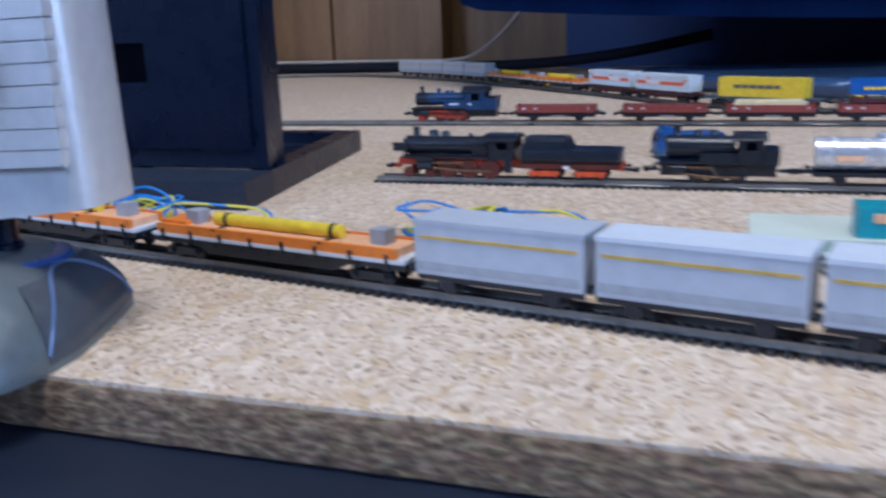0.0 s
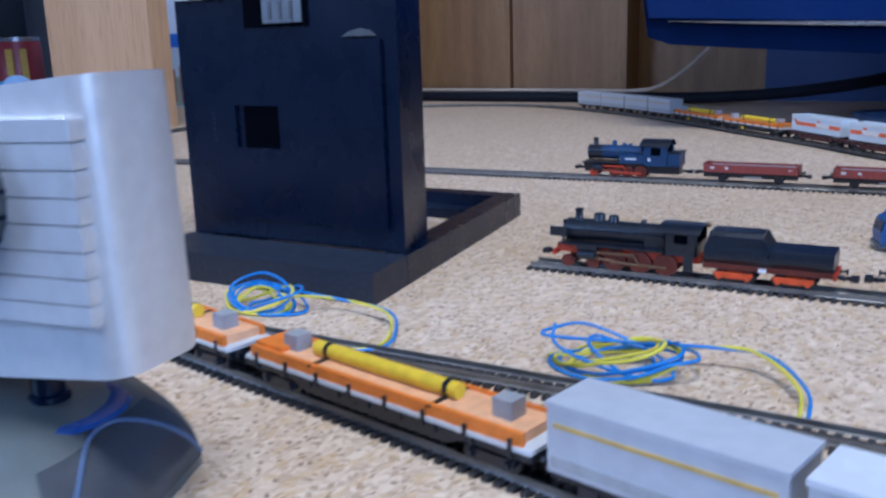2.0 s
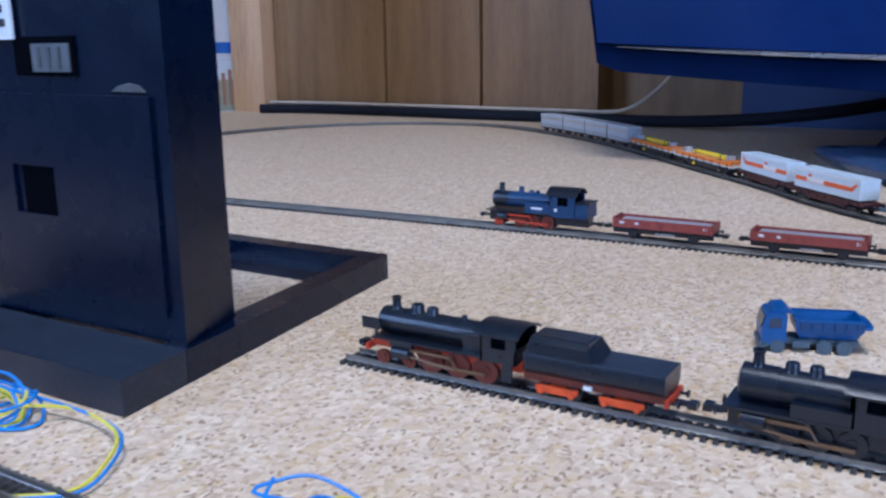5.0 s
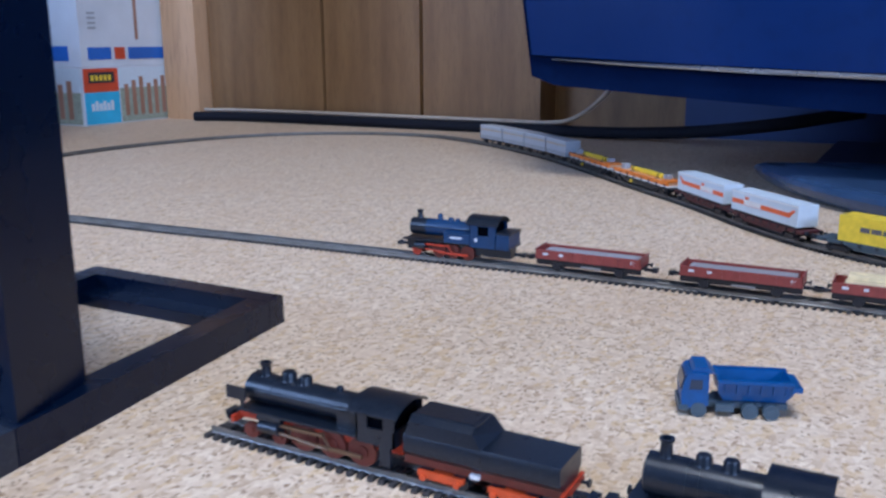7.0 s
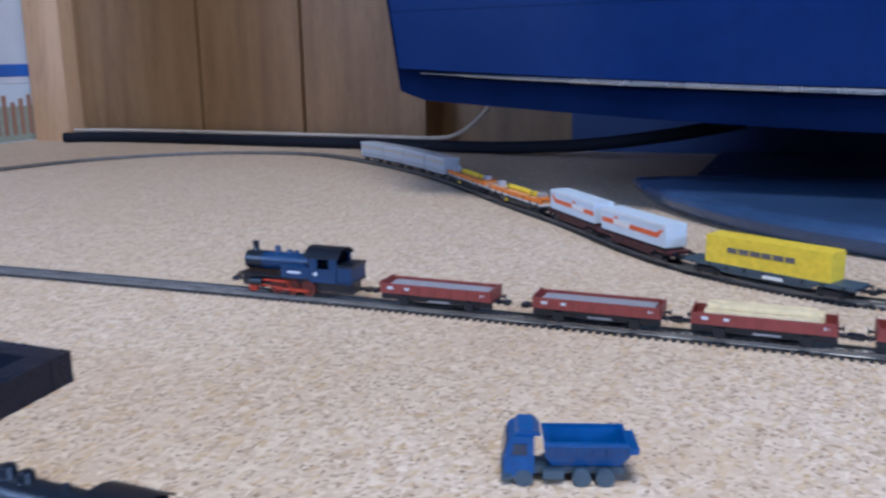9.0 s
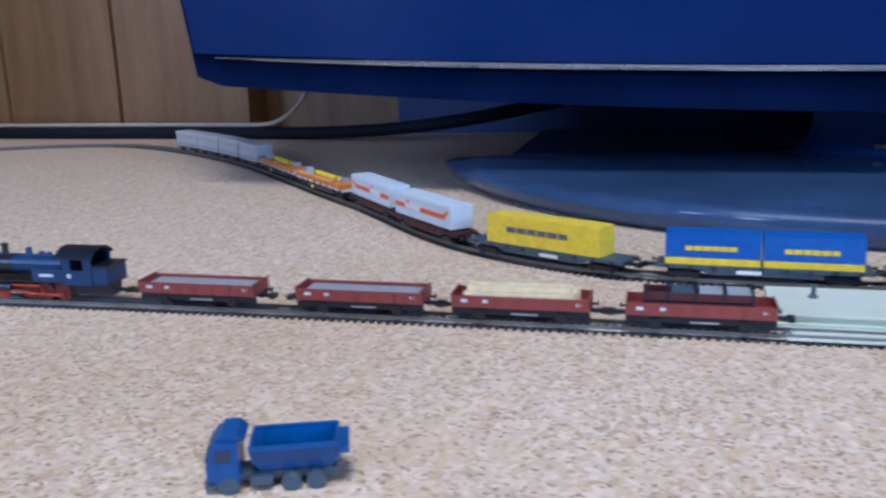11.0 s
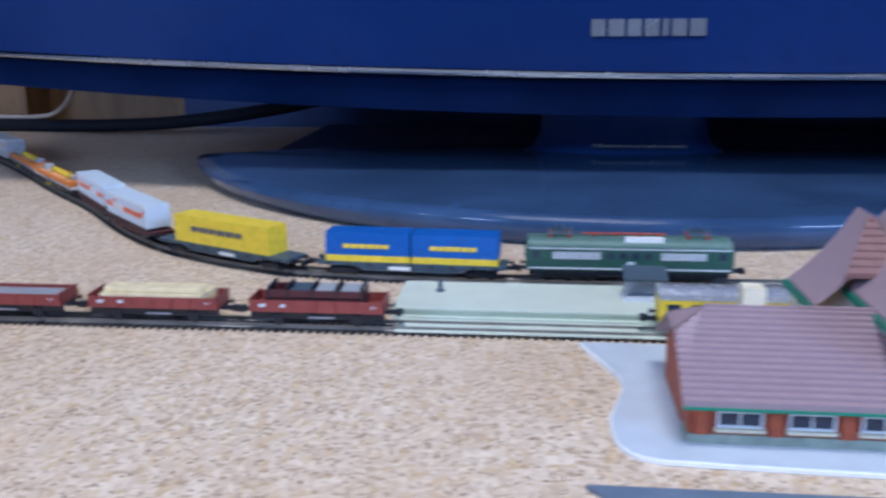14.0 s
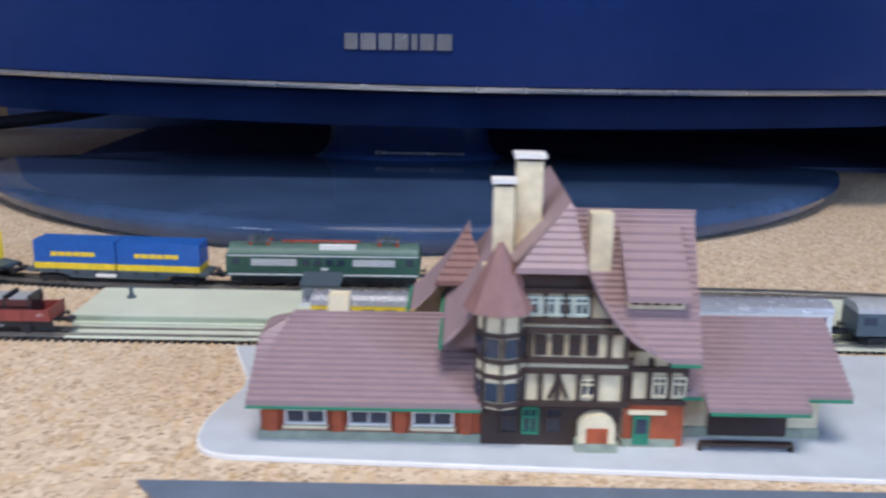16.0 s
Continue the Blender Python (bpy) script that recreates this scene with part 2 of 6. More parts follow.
def solid(name, bm, mat, label, category, at=(0, 0, 0), turn=0.0, group="", kind="", smooth=True):
    ob = new(name, finish(name, bm, mat, smooth))
    ob.matrix_world = pose(*at, 0, 0, turn)
    return tagged(ob, label, category, group, kind)


def B():
    return bmesh.new()


# ---------- room ----------
def room():
    x0, x1, y0, y1, z0, z1 = -1.9, 3.0, -3.4, 2.05, -0.75, 2.05
    bm = B(); box(bm, x0, y0, z0 - 0.1, x1, y1, z0)
    solid("floor", bm, M_FLOOR, "worn brown wooden room floor", "floor", kind="structure")
    bm = B(); box(bm, x0, y0, z1, x1, y1, z1 + 0.1)
    solid("ceiling", bm, M_WALL, "plain white painted ceiling", "ceiling", kind="structure")
    bm = B(); box(bm, x0 - 0.1, y1, z0, x1 + 0.1, y1 + 0.1, z1)
    solid("wall_north", bm, M_WALL, "plain off-white painted wall", "wall", kind="structure")
    bm = B()
    box(bm, x1, y0, z0, x1 + 0.1, -2.3, z1); box(bm, x1, -0.9, z0, x1 + 0.1, y1, z1)
    box(bm, x1, -2.3, z0, x1 + 0.1, -0.9, 0.75); box(bm, x1, -2.3, 1.85, x1 + 0.1, -0.9, z1)
    solid("wall_east", bm, M_WALL, "off-white painted wall with a window opening", "wall", kind="structure")
    # Opening cut for the added west window, out of sight.
    bm = B()
    box(bm, x0 - 0.1, y0, z0, x0, -2.3, z1); box(bm, x0 - 0.1, -0.9, z0, x0, y1, z1)
    box(bm, x0 - 0.1, -2.3, z0, x0, -0.9, 0.75); box(bm, x0 - 0.1, -2.3, 1.85, x0, -0.9, z1)
    solid("wall_west", bm, M_WALL, "off-white painted wall with a window opening", "wall", kind="structure")
    # Added out of sight to keep light from leaking behind the television.
    bm = B(); box(bm, 0.985, 1.072, z0, 1.06, y1, z1)
    solid("shade_side_wall", bm, M_SHADE_NAVY, "unseen dark wall added to block light beside the television", "wall", kind="structure")
    # Added above the view to cut ceiling light behind the television.
    bm = B(); box(bm, x0, 1.14, 0.97, 0.984, y1, 1.0)
    solid("shade_top_panel", bm, M_OAK, "unseen brown panel added to block light over the cupboard and television", "panel", kind="structure")
    bm = B(); box(bm, x0 - 0.1, y0 - 0.1, z0, x1 + 0.1, y0, z1)
    solid("wall_south", bm, M_WALL, "plain off-white painted wall", "wall", kind="structure")


room()


# ---------- layout board on the dark desk ----------
def layout_board():
    t = thing("layout_board", "bare chipboard layout board with a rough sawn edge", "board", kind="structure")
    bm = B(); box(bm, -1.45, 0.2085, -0.0150, 1.30, 1.95, 0.0)
    bevel(bm, 0.0008, 2)
    part("board_top", bm, M_BOARD, t)
    bm = B()
    line = [Vector((-1.45 + 0.01 * i, 0.2085 + 0.0005 * noise.noise((i * 0.7, 0, 0)), -0.0078 + 0.0003 * noise.noise((i * 0.5, 3, 0)))) for i in range(276)]
    sweep(bm, line, [(-0.0008, -0.0068), (0.0016, -0.0065), (0.0018, 0.0045), (0.0004, 0.0066), (-0.0008, 0.0066)])
    part("board_edge", bm, M_EDGE, t, "rough brown sawn edge")
    d = thing("desk", "dark blue-black desk under the layout board", "desk", kind="structure")
    bm = B(); box(bm, -1.5, 0.02, -0.055, 1.5, 2.0, -0.0155); bevel(bm, 0.004, 3)
    part("desk_top", bm, M_DESK, d)
    for x in (-1.42, 1.42):
        for y in (0.1, 1.9):
            bm = B(); box(bm, x - 0.03, y - 0.03, -0.75, x + 0.03, y + 0.03, -0.055)
            part("leg", bm, M_DESK, d)


layout_board()

# ---------- tracks ----------
RAIL_Z = 0.0036
LOOP = [(0.62, 0.165), (0.4, 0.21), (0.15, 0.2635), (0.05, 0.285), (-0.05, 0.3065), (-0.16, 0.329), (-0.3, 0.362), (-0.45, 0.418), (-0.58, 0.495), (-0.68, 0.595),
        (-0.745, 0.71), (-0.783, 0.84), (-0.803, 0.97), (-0.805, 1.11), (-0.765, 1.255), (-0.67, 1.36), (-0.54, 1.398), (-0.42, 1.357), (-0.26, 1.238),
        (-0.105, 1.073), (-0.04, 1.005), (0.03, 0.923), (0.08, 0.879), (0.14, 0.847), (0.2, 0.834), (0.28, 0.830), (0.5, 0.832), (0.62, 0.829), (0.74, 0.812), (0.86, 0.765), (0.96, 0.690)]
FAR = [(-0.72, 0.667), (-0.5, 0.722), (-0.36, 0.733), (-0.22, 0.741), (-0.1, 0.746), (0.05, 0.748), (0.3, 0.749), (0.7, 0.751), (0.96, 0.753)]
SIDING = [(-0.084, 0.489), (0.05, 0.489), (0.25, 0.490), (0.5, 0.490)]
INNER = [(-0.255, 0.3515), (-0.2, 0.350), (-0.1, 0.350), (0.05, 0.350), (0.2, 0.346), (0.45, 0.343)]


def flat(pts):
    return [Vector((x, y, 0)) for x, y in pts]


def track(name, pts, label, loose=None):
    t = thing(name, label, "track")
    line = smooth_line(flat(pts), 0.004)
    for side in (-1, 1):
        bm = B()
        sweep(bm, line, [(side * 0.0045 + a, b) for a, b in ((-0.0007, 0.0014), (0.0007, 0.0014), (0.0003, 0.0019), (0.00045, 0.0036), (-0.00045, 0.0036), (-0.0003, 0.0019))])
        part("rail", bm, M_RAIL, t)
    bm, master, made = B(), None, 0
    for i, p in enumerate(line[:-1]):
        d = line[i + 1] - p
        m = Matrix.Translation(p) @ Matrix.Rotation(math.atan2(d.y, d.x), 4, "Z")
        if loose and loose[0] < p.x < loose[1] and p.y < 0.6 and made < 290:
            if master is None:
                one = B(); prism(one, [(-0.0010, 0.0), (0.0010, 0.0), (0.0008, 0.0016), (-0.0008, 0.0016)], -0.0078, 0.0078)
                master = finish("sleeper", one, M_SLEEPER, False)
            ob = new("sleeper", master)
            ob.parent, ob.matrix_local = t, m
            made += 1
        else:
            box(bm, -0.0009, -0.0078, 0.0, 0.0009, 0.0078, 0.0015, m)
    if len(bm.verts):
        tagged(part("sleeper_strip", bm, M_SLEEPER, t, smooth=False), kind="stuff")
    bm = B()
    for side in (-1, 1):
        sweep(bm, line, [(side * 0.0022 + a, b) for a, b in ((-0.0008, 0.0), (0.0008, 0.0), (0.0008, 0.0011), (-0.0008, 0.0011))])
    part("sleeper_web", bm, M_SLEEPER, t)
    return line


LOOP_LINE = track("loop_track", LOOP, "outer loop of small railway track on dark sleepers", (-0.34, 0.3))
track("through_track", FAR, "straight small railway track across the chipboard")
track("siding_track", SIDING, "short railway siding with grey rails", (-0.1, 0.3))
track("inner_track", INNER, "inner railway track beside the loop", (-0.3, 0.3))


# ---------- television ----------
def strip_z(x):
    return 0.0975 + 0.036 * (x - 0.55) ** 2


def bowed_slab(bm, xs_low, left, right, low, rows, y0, y1, bow):
    """A panel between two sides, its lower edge curved, its face bowed away towards the ends."""
    n = len(xs_low) - 1
    faces = []
    for y in (y0, y1):
        grid = []
        for r in range(len(rows) + 1):
            line = []
            for k in range(n + 1):
                u = k / n
                z = low(left(0.1) + (right(0.1) - left(0.1)) * u) if r == 0 else rows[r - 1]
                x = left(z) + (right(z) - left(z)) * u
                line.append(bm.verts.new((x, y + bow * (x - 0.36) ** 2, z)))
            grid.append(line)
        faces.append(grid)
    f, b = faces
    m = len(rows)
    for r in range(m):
        for k in range(n):
            bm.faces.new((f[r][k], f[r][k + 1], f[r + 1][k + 1], f[r + 1][k]))
            bm.faces.new((b[r][k + 1], b[r][k], b[r + 1][k], b[r + 1][k + 1]))
        bm.faces.new((f[r][0], f[r + 1][0], b[r + 1][0], b[r][0]))
        bm.faces.new((f[r][n], b[r][n], b[r + 1][n], f[r + 1][n]))
    for k in range(n):
        bm.faces.new((f[0][k + 1], f[0][k], b[0][k], b[0][k + 1]))
        bm.faces.new((f[m][k], f[m][k + 1], b[m][k + 1], b[m][k]))


def television():
    t = thing("television", "large glossy black flat television on an oval stand", "television", (0, 0, 0))
    y, bow = 1.038, 0.11
    x0, x1, top = -0.215, 0.935, 0.80
    xs = [x0 + (x1 - x0) * i / 48 for i in range(49)]

    def left(z):
        return x0 - 0.16 * max(0.0, min(z, 0.25) - 0.094)

    def right(z):
        return x1 + 0.16 * max(0.0, min(z, 0.25) - 0.094)

    def low(x):
        u = (x - x0) / (x1 - x0)
        end = max(0.0, 1 - min(u, 1 - u) / 0.022)
        return strip_z(x) - 0.0235 - 0.006 * math.sin(math.pi * min(1.0, max(0.0, u))) + 0.006 * end ** 2
    bm = B(); bowed_slab(bm, xs, left, right, low, (0.125, 0.17, 0.25, 0.5, top), y + 0.002, y + 0.075, bow); bevel(bm, 0.002, 2, 60)
    part("housing", bm, M_GLOSS, t)
    bm = B(); bowed_slab(bm, xs, lambda z: left(z) + 0.006, lambda z: right(z) - 0.006, lambda x: strip_z(x) + 0.0035, (0.145, 0.171), y - 0.004, y + 0.0018, bow)
    part("front_bezel", bm, M_SCREEN, t, "deep blue-black glossy lower bezel")
    bm = B(); bowed_slab(bm, xs, lambda z: left(z) + 0.006, lambda z: right(z) - 0.006, lambda x: 0.1715, (0.25, 0.5, top - 0.01), y - 0.0032, y + 0.0018, bow)
    part("screen", bm, M_SCREEN, t, "dark switched-off screen")
    bm = B()
    ring = []
    for x in xs[1:-1]:
        z, yy0 = strip_z(x), y + bow * (x - 0.36) ** 2
        fat = min(1.0, 0.25 + (x - xs[0]) / 0.25)
        ring.append([bm.verts.new((x, yy0 + yy, z + fat * zz)) for yy, zz in ((-0.0008, -0.0016), (-0.006, -0.0013), (-0.007, 0.0005), (-0.005, 0.0024), (-0.0008, 0.0024))])
    for a, b in zip(ring, ring[1:]):
        for i in range(5):
            bm.faces.new((a[i], a[(i + 1) % 5], b[(i + 1) % 5], b[i]))
    bm.faces.new(ring[0]); bm.faces.new(ring[-1][::-1])
    part("trim_strip", bm, M_TRIM, t, "thin silver trim strip")
    # maker's mark, as plain blocks
    widths = (0.010, 0.0115, 0.010, 0.0105, 0.0045, 0.0105, 0.0115)
    x = 0.3365
    for w in widths:
        bm = B(); box(bm, x, y - 0.0058, 0.1275, x + w, y - 0.0042, 0.1395)
        if w > 0.006:
            bevel(bm, 0.001, 2)
        part("badge_mark", bm, M_TRIM, t)
        x += w + 0.0021
    # neck and stand
    bm = B(); lathe(bm, [(0.095, 0.020), (0.082, 0.026), (0.076, 0.036), (0.074, 0.06), (0.074, 0.14)], (0, 0, 0), 56, Matrix.Translation((0.378, 1.198, 0)) @ Matrix.Diagonal((1, 0.36, 1, 1)))
    neck = part("neck", bm, M_NECK, t)
    bm = B(); box(bm, 0.348, 1.160, 0.0290, 0.430, 1.166, 0.0315); bevel(bm, 0.0008, 2)
    part("neck_trim", bm, M_TRIM, neck, "thin bright trim strip")
    bm = B(); prism(bm, [(x0 + 0.06, 0.120), (x1 - 0.06, 0.120), (x1 - 0.12, top - 0.1), (x0 + 0.12, top - 0.1)], y + 0.112, y + 0.23); bevel(bm, 0.01, 2, 50)
    part("back_cover", bm, M_GLOSS, t)
    # lens-shaped plate: a deep front curve and a shallow back one
    cx, cy, n = 0.380, 1.10, 60
    rim = []
    for k in range(n + 1):
        u = -0.955 + 1.91 * k / n
        rim.append((cx + 0.42 * u, 1.286 - 0.385 * math.sqrt(1 - u * u)))
    for k in range(1, n):
        u = 0.955 - 1.91 * k / n
        rim.append((cx + 0.42 * u, 1.1718 + 0.092 * (1 - (u / 0.955) ** 2)))
    bm = B()
    rings = [[bm.verts.new((cx + (px - cx) * f, cy + (py - cy) * f, z)) for px, py in rim] for f, z in ((0.955, 0.0), (0.975, 0.003), (0.993, 0.008), (1.0, 0.013), (0.995, 0.0165), (0.975, 0.0190), (0.93, 0.0202), (0.5, 0.0222), (0.05, 0.0230))]
    m = len(rim)
    for a, b in zip(rings, rings[1:]):
        for i in range(m):
            bm.faces.new((a[i], a[(i + 1) % m], b[(i + 1) % m], b[i]))
    bm.faces.new(rings[0][::-1]); bm.faces.new(rings[-1])
    part("stand_plate", bm, M_PLATE, t, "oval smoked glossy stand plate")


television()


# ---------- cupboard and shelf behind ----------
def cupboard():
    t = thing("cupboard", "brown oak veneer cupboard with grooved doors", "cupboard", kind="structure")
    y = 1.505
    edges = (-1.025, -0.773, -0.585, -0.381)
    for a, b in zip(edges, edges[1:]):
        bm = B(); box(bm, a + 0.003, y, 0.012, b - 0.003, y + 0.02, 0.95); bevel(bm, 0.003, 2)
        part("door", bm, M_OAK, t)
    bm = B(); box(bm, -1.08, y + 0.021, 0.0, -0.384, y + 0.3, 0.96)
    part("carcass", bm, M_OAK, t)
    bm = B(); box(bm, -1.025, y + 0.004, 0.0, -0.384, y + 0.0205, 0.0115)
    part("plinth", bm, M_BLACK, t)
    bm = B(); box(bm, -0.3835, y + 0.060, 0.0, -0.1805, y + 0.08, 0.95)
    part("recessed_panel", bm, M_OAK, t, "brown veneer panel set back in the shade")
    p = thing("cupboard_post", "pale beech upright beside the cupboard doors", "post", kind="structure")
    bm = B(); box(bm, -1.105, y - 0.03, 0.0, -1.027, y + 0.02, 0.95); bevel(bm, 0.004, 2)
    part("upright", bm, M_PALE, p)
    p = thing("shelf_post", "pale beech shelf upright at the board's end", "post", kind="structure")
    bm = B(); box(bm, -1.07, 0.975, 0.0, -0.862, 1.01, 0.95); bevel(bm, 0.004, 2)
    part("upright", bm, M_PALE, p)


cupboard()
# Added panel: gives the shade behind the television as dark colour.
bm = B(); box(bm, -0.180, 1.545, 0.0, 0.984, 1.600, 0.95)
solid("shade_back_panel", bm, M_SHADE_NAVY, "dark blue panel added for the shade behind the television", "panel", kind="structure")
# Added sheet whose dark colour stands for the shadow on the board.
bm = B(); box(bm, 0.021, 1.275, 0.0005, 0.984, 1.544, 0.005); bevel(bm, 0.002, 2)
solid("shade_floor_sheet", bm, M_SHADE_NAVY, "dark blue sheet added for the shade behind the television stand", "mat", kind="structure")


# ---------- webcam ----------
M_LED, nt_led, b_led = shader("led_green")
b_led.inputs["Base Color"].default_value = (0.1, 0.8, 0.05, 1)
b_led.inputs["Emission Color"].default_value = (0.15, 1.0, 0.05, 1)
b_led.inputs["Emission Strength"].default_value = 0.3


M_RIM_HIGHLIGHT = paint("rim_blue_highlight", (0.16, 0.24, 0.42), 0.3, 0.4, grain=1200)
M_GLASSY = paint("smoked_plastic", (0.19, 0.21, 0.235), 0.2, 0.2, grain=800, relief=0.02)


def webcam():
    t = thing("webcam", "silver desktop webcam on a dark dome foot", "webcam", (-0.123, 0.236, 0))
    # dome foot: a rounded three-cornered plan that reaches over the board's edge
    plan = [(0.0440, 0.0300), (0.0530, 0.0070), (0.0610, -0.0200), (0.0560, -0.0450), (0.0280, -0.0580), (-0.0080, -0.0560), (-0.0380, -0.0330), (-0.0540, -0.0020), (-0.0480, 0.0330), (-0.0200, 0.0500), (0.0140, 0.0450)]
    centre = Vector((0.010, 0.002, 0.0))
    loop = [p for p in smooth_line([(x, y, 0) for x, y in plan + plan[:2]], 0.0035)]
    loop = [p for k, p in enumerate(loop) if k < 3 or (p - loop[0]).length > 0.0030 or k < len(loop) // 2][: len(loop) - int((Vector((*plan[1], 0)) - Vector((*plan[0], 0))).length / 0.0035) - 1]

    def shell(bm, some, steps, lift, close):
        rings = []
        for e in steps:
            rings.append([bm.verts.new((centre.x + (p.x - centre.x) * math.cos(e) ** 0.85, centre.y + (p.y - centre.y) * math.cos(e) ** 0.85, 0.0012 + lift + (0.0235 + lift) * math.sin(e) ** 0.95)) for p in some])
        m = len(some)
        for a, b in zip(rings, rings[1:]):
            for i in range(m if close else m - 1):
                bm.faces.new((a[i], a[(i + 1) % m], b[(i + 1) % m], b[i]))
        return rings
    bm = B()
    rings = shell(bm, loop, [radians(v) for v in (0.5, 6, 14, 24, 34, 44, 54, 64, 74, 84)], 0.0, True)
    low = [bm.verts.new((v.co.x, v.co.y, 0.0)) for v in rings[0]]
    for i in range(len(loop)):
        bm.faces.new((low[i], low[(i + 1) % len(loop)], rings[0][(i + 1) % len(loop)], rings[0][i]))
    bm.faces.new(low[::-1]); bm.faces.new(rings[-1])
    foot = part("foot", bm, M_DOME, t, "grey-green metallic dome foot")
    # smoked panel on the toe; its rim's blue highlight is put into the colour
    toe = [p for p in loop[: len(loop) // 2] if p.y > -0.030]
    bm = B(); shell(bm, toe, [radians(v) for v in (1, 8, 16, 24, 32, 40, 48)], 0.0005, False)
    for v in bm.verts:
        v.co.z = max(v.co.z, 0.0008)
    bmesh.ops.solidify(bm, geom=bm.faces[:], thickness=0.0005)
    panel = part("side_panel", bm, M_GLASSY, foot, "smoked grey side panel")
    n = len(toe)
    arc = []
    for k, p in enumerate(toe):
        e = radians(3 + 46 * (1 - abs(2 * k / (n - 1) - 1) ** 2.6))
        arc.append((centre.x + (p.x - centre.x) * math.cos(e) ** 0.85, centre.y + (p.y - centre.y) * math.cos(e) ** 0.85, 0.0022 + 0.0240 * math.sin(e) ** 0.95))
    bm = B(); sweep(bm, smooth_line(arc, 0.002), circle(0.0006, 8), False)
    part("panel_rim", bm, M_RIM_HIGHLIGHT, panel, "thin rim coloured with its blue highlight")
    bm = B(); lathe(bm, [(0.0185, 0.0), (0.0178, 0.0011), (0.0150, 0.0014), (0.0125, 0.0006)], (0.022, 0.004, 0.0208), 36)
    part("collar", bm, M_NECK, foot, "dark blue glossy collar")
    bm = B(); lathe(bm, [(0.013, 0.0), (0.0125, 0.0012), (0.0045, 0.0016), (0.004, 0.004), (0.005, 0.0045), (0.005, 0.006), (0.004, 0.0065), (0.004, 0.016)], (0.022, 0.004, 0.0195), 24)
    part("neck", bm, M_BLACK, t, "short ribbed black neck")
    # head, turned a little
    h = Matrix.Translation((0.0172, -0.002, 0.0340)) @ Matrix.Rotation(radians(5), 4, "Z") @ Matrix.Rotation(radians(-1.5), 4, "Y")
    bm = B()
    pts = [(-0.052, 0.004), (-0.046, -0.006), (-0.020, -0.0078), (0.020, -0.0081)]
    pts += [(0.0385 + 0.0065 * math.sin(radians(a)), -0.0015 - 0.0065 * math.cos(radians(a))) for a in range(0, 91, 10)]
    pts += [(0.0449, 0.007), (0.0446, 0.013), (0.0420, 0.018), (-0.05, 0.018)]
    prism(bm, pts, 0.0, 0.0635, "z")
    bevel(bm, 0.0022, 3, 50)
    for v in bm.verts:
        v.co.z *= 1.01 + 0.65 * max(0.0, v.co.x)
        u = min(1.0, max(0.0, v.co.z / 0.065))
        v.co.z += v.co.x * (0.085 * (1 - u) + 0.025 * u)
    bm.transform(h)
    head = part("head", bm, M_SILVER, t)
    # ribbed front plate
    for i in range(8):
        z = 0.0150 + 0.0056 * i
        half = 0.0408 + 0.0002 * i
        bm = B(); prism(bm, [(-half, z), (half, z + (0.0010 if i == 0 else 0)), (half + 0.0004, z + 0.0027), (half, z + 0.0052 - (0.0008 if i == 7 else 0)), (-half, z + 0.0052)], -0.0108, -0.0062)
        bevel(bm, 0.0007, 2, 50)
        bm.transform(h)
        part("rib", bm, M_SILVER, head)
    bm = B(); box(bm, -0.034, -0.0094, 0.0152, 0.0404, -0.0060, 0.0590); bm.transform(h)
    part("rib_backing", bm, M_SILVER, head)
    turn = h @ Matrix.Translation((0.004, -0.010, 0.0442)) @ Matrix.Rotation(radians(90), 4, "X")
    bm = B(); lathe(bm, [(0.0165, -0.003), (0.0178, 0.0), (0.0178, 0.006), (0.0168, 0.0078), (0.0125, 0.0082), (0.0105, 0.0072), (0.0092, 0.002)], (0, 0, 0), 48, turn)
    ring = part("focus_ring", bm, M_RINGGREY, head, "grey focus ring with grip notches")
    for i in range(20):
        a = 2 * math.pi * i / 20
        bm = B(); box(bm, -0.0005, -0.00025, 0.001, 0.0005, 0.00025, 0.0068, turn @ Matrix.Rotation(a, 4, "Z") @ Matrix.Translation((0.0, 0.0179, 0)))
        part("notch", bm, M_BLACK, ring)
    bm = B(); lathe(bm, [(0.0090, 0.0018), (0.0085, 0.0030), (0.005, 0.0044), (0.001, 0.0048)], (0, 0, 0), 32, turn)
    part("lens", bm, M_GLOSS, head, "black glass lens")
    bm = B(); lathe(bm, [(0.0027, 0.0), (0.0027, 0.0008), (0.0016, 0.0016), (0.0003, 0.0018)], (0, 0, 0), 20, h @ Matrix.Translation((0.0010, -0.0080, 0.0038)) @ Matrix.Rotation(radians(90), 4, "X"))
    part("status_light", bm, M_LED, head, "lit green status light")
    bm = B()
    line = smooth_line([(0.010, 0.016, 0.042), (-0.012, 0.030, 0.026), (-0.045, 0.045, 0.006), (-0.09, 0.05, 0.0022), (-0.2, 0.06, 0.0022)], 0.004)
    sweep(bm, line, circle(0.0021, 10), False)
    part("cable", bm, M_CABLE, t)


webcam()


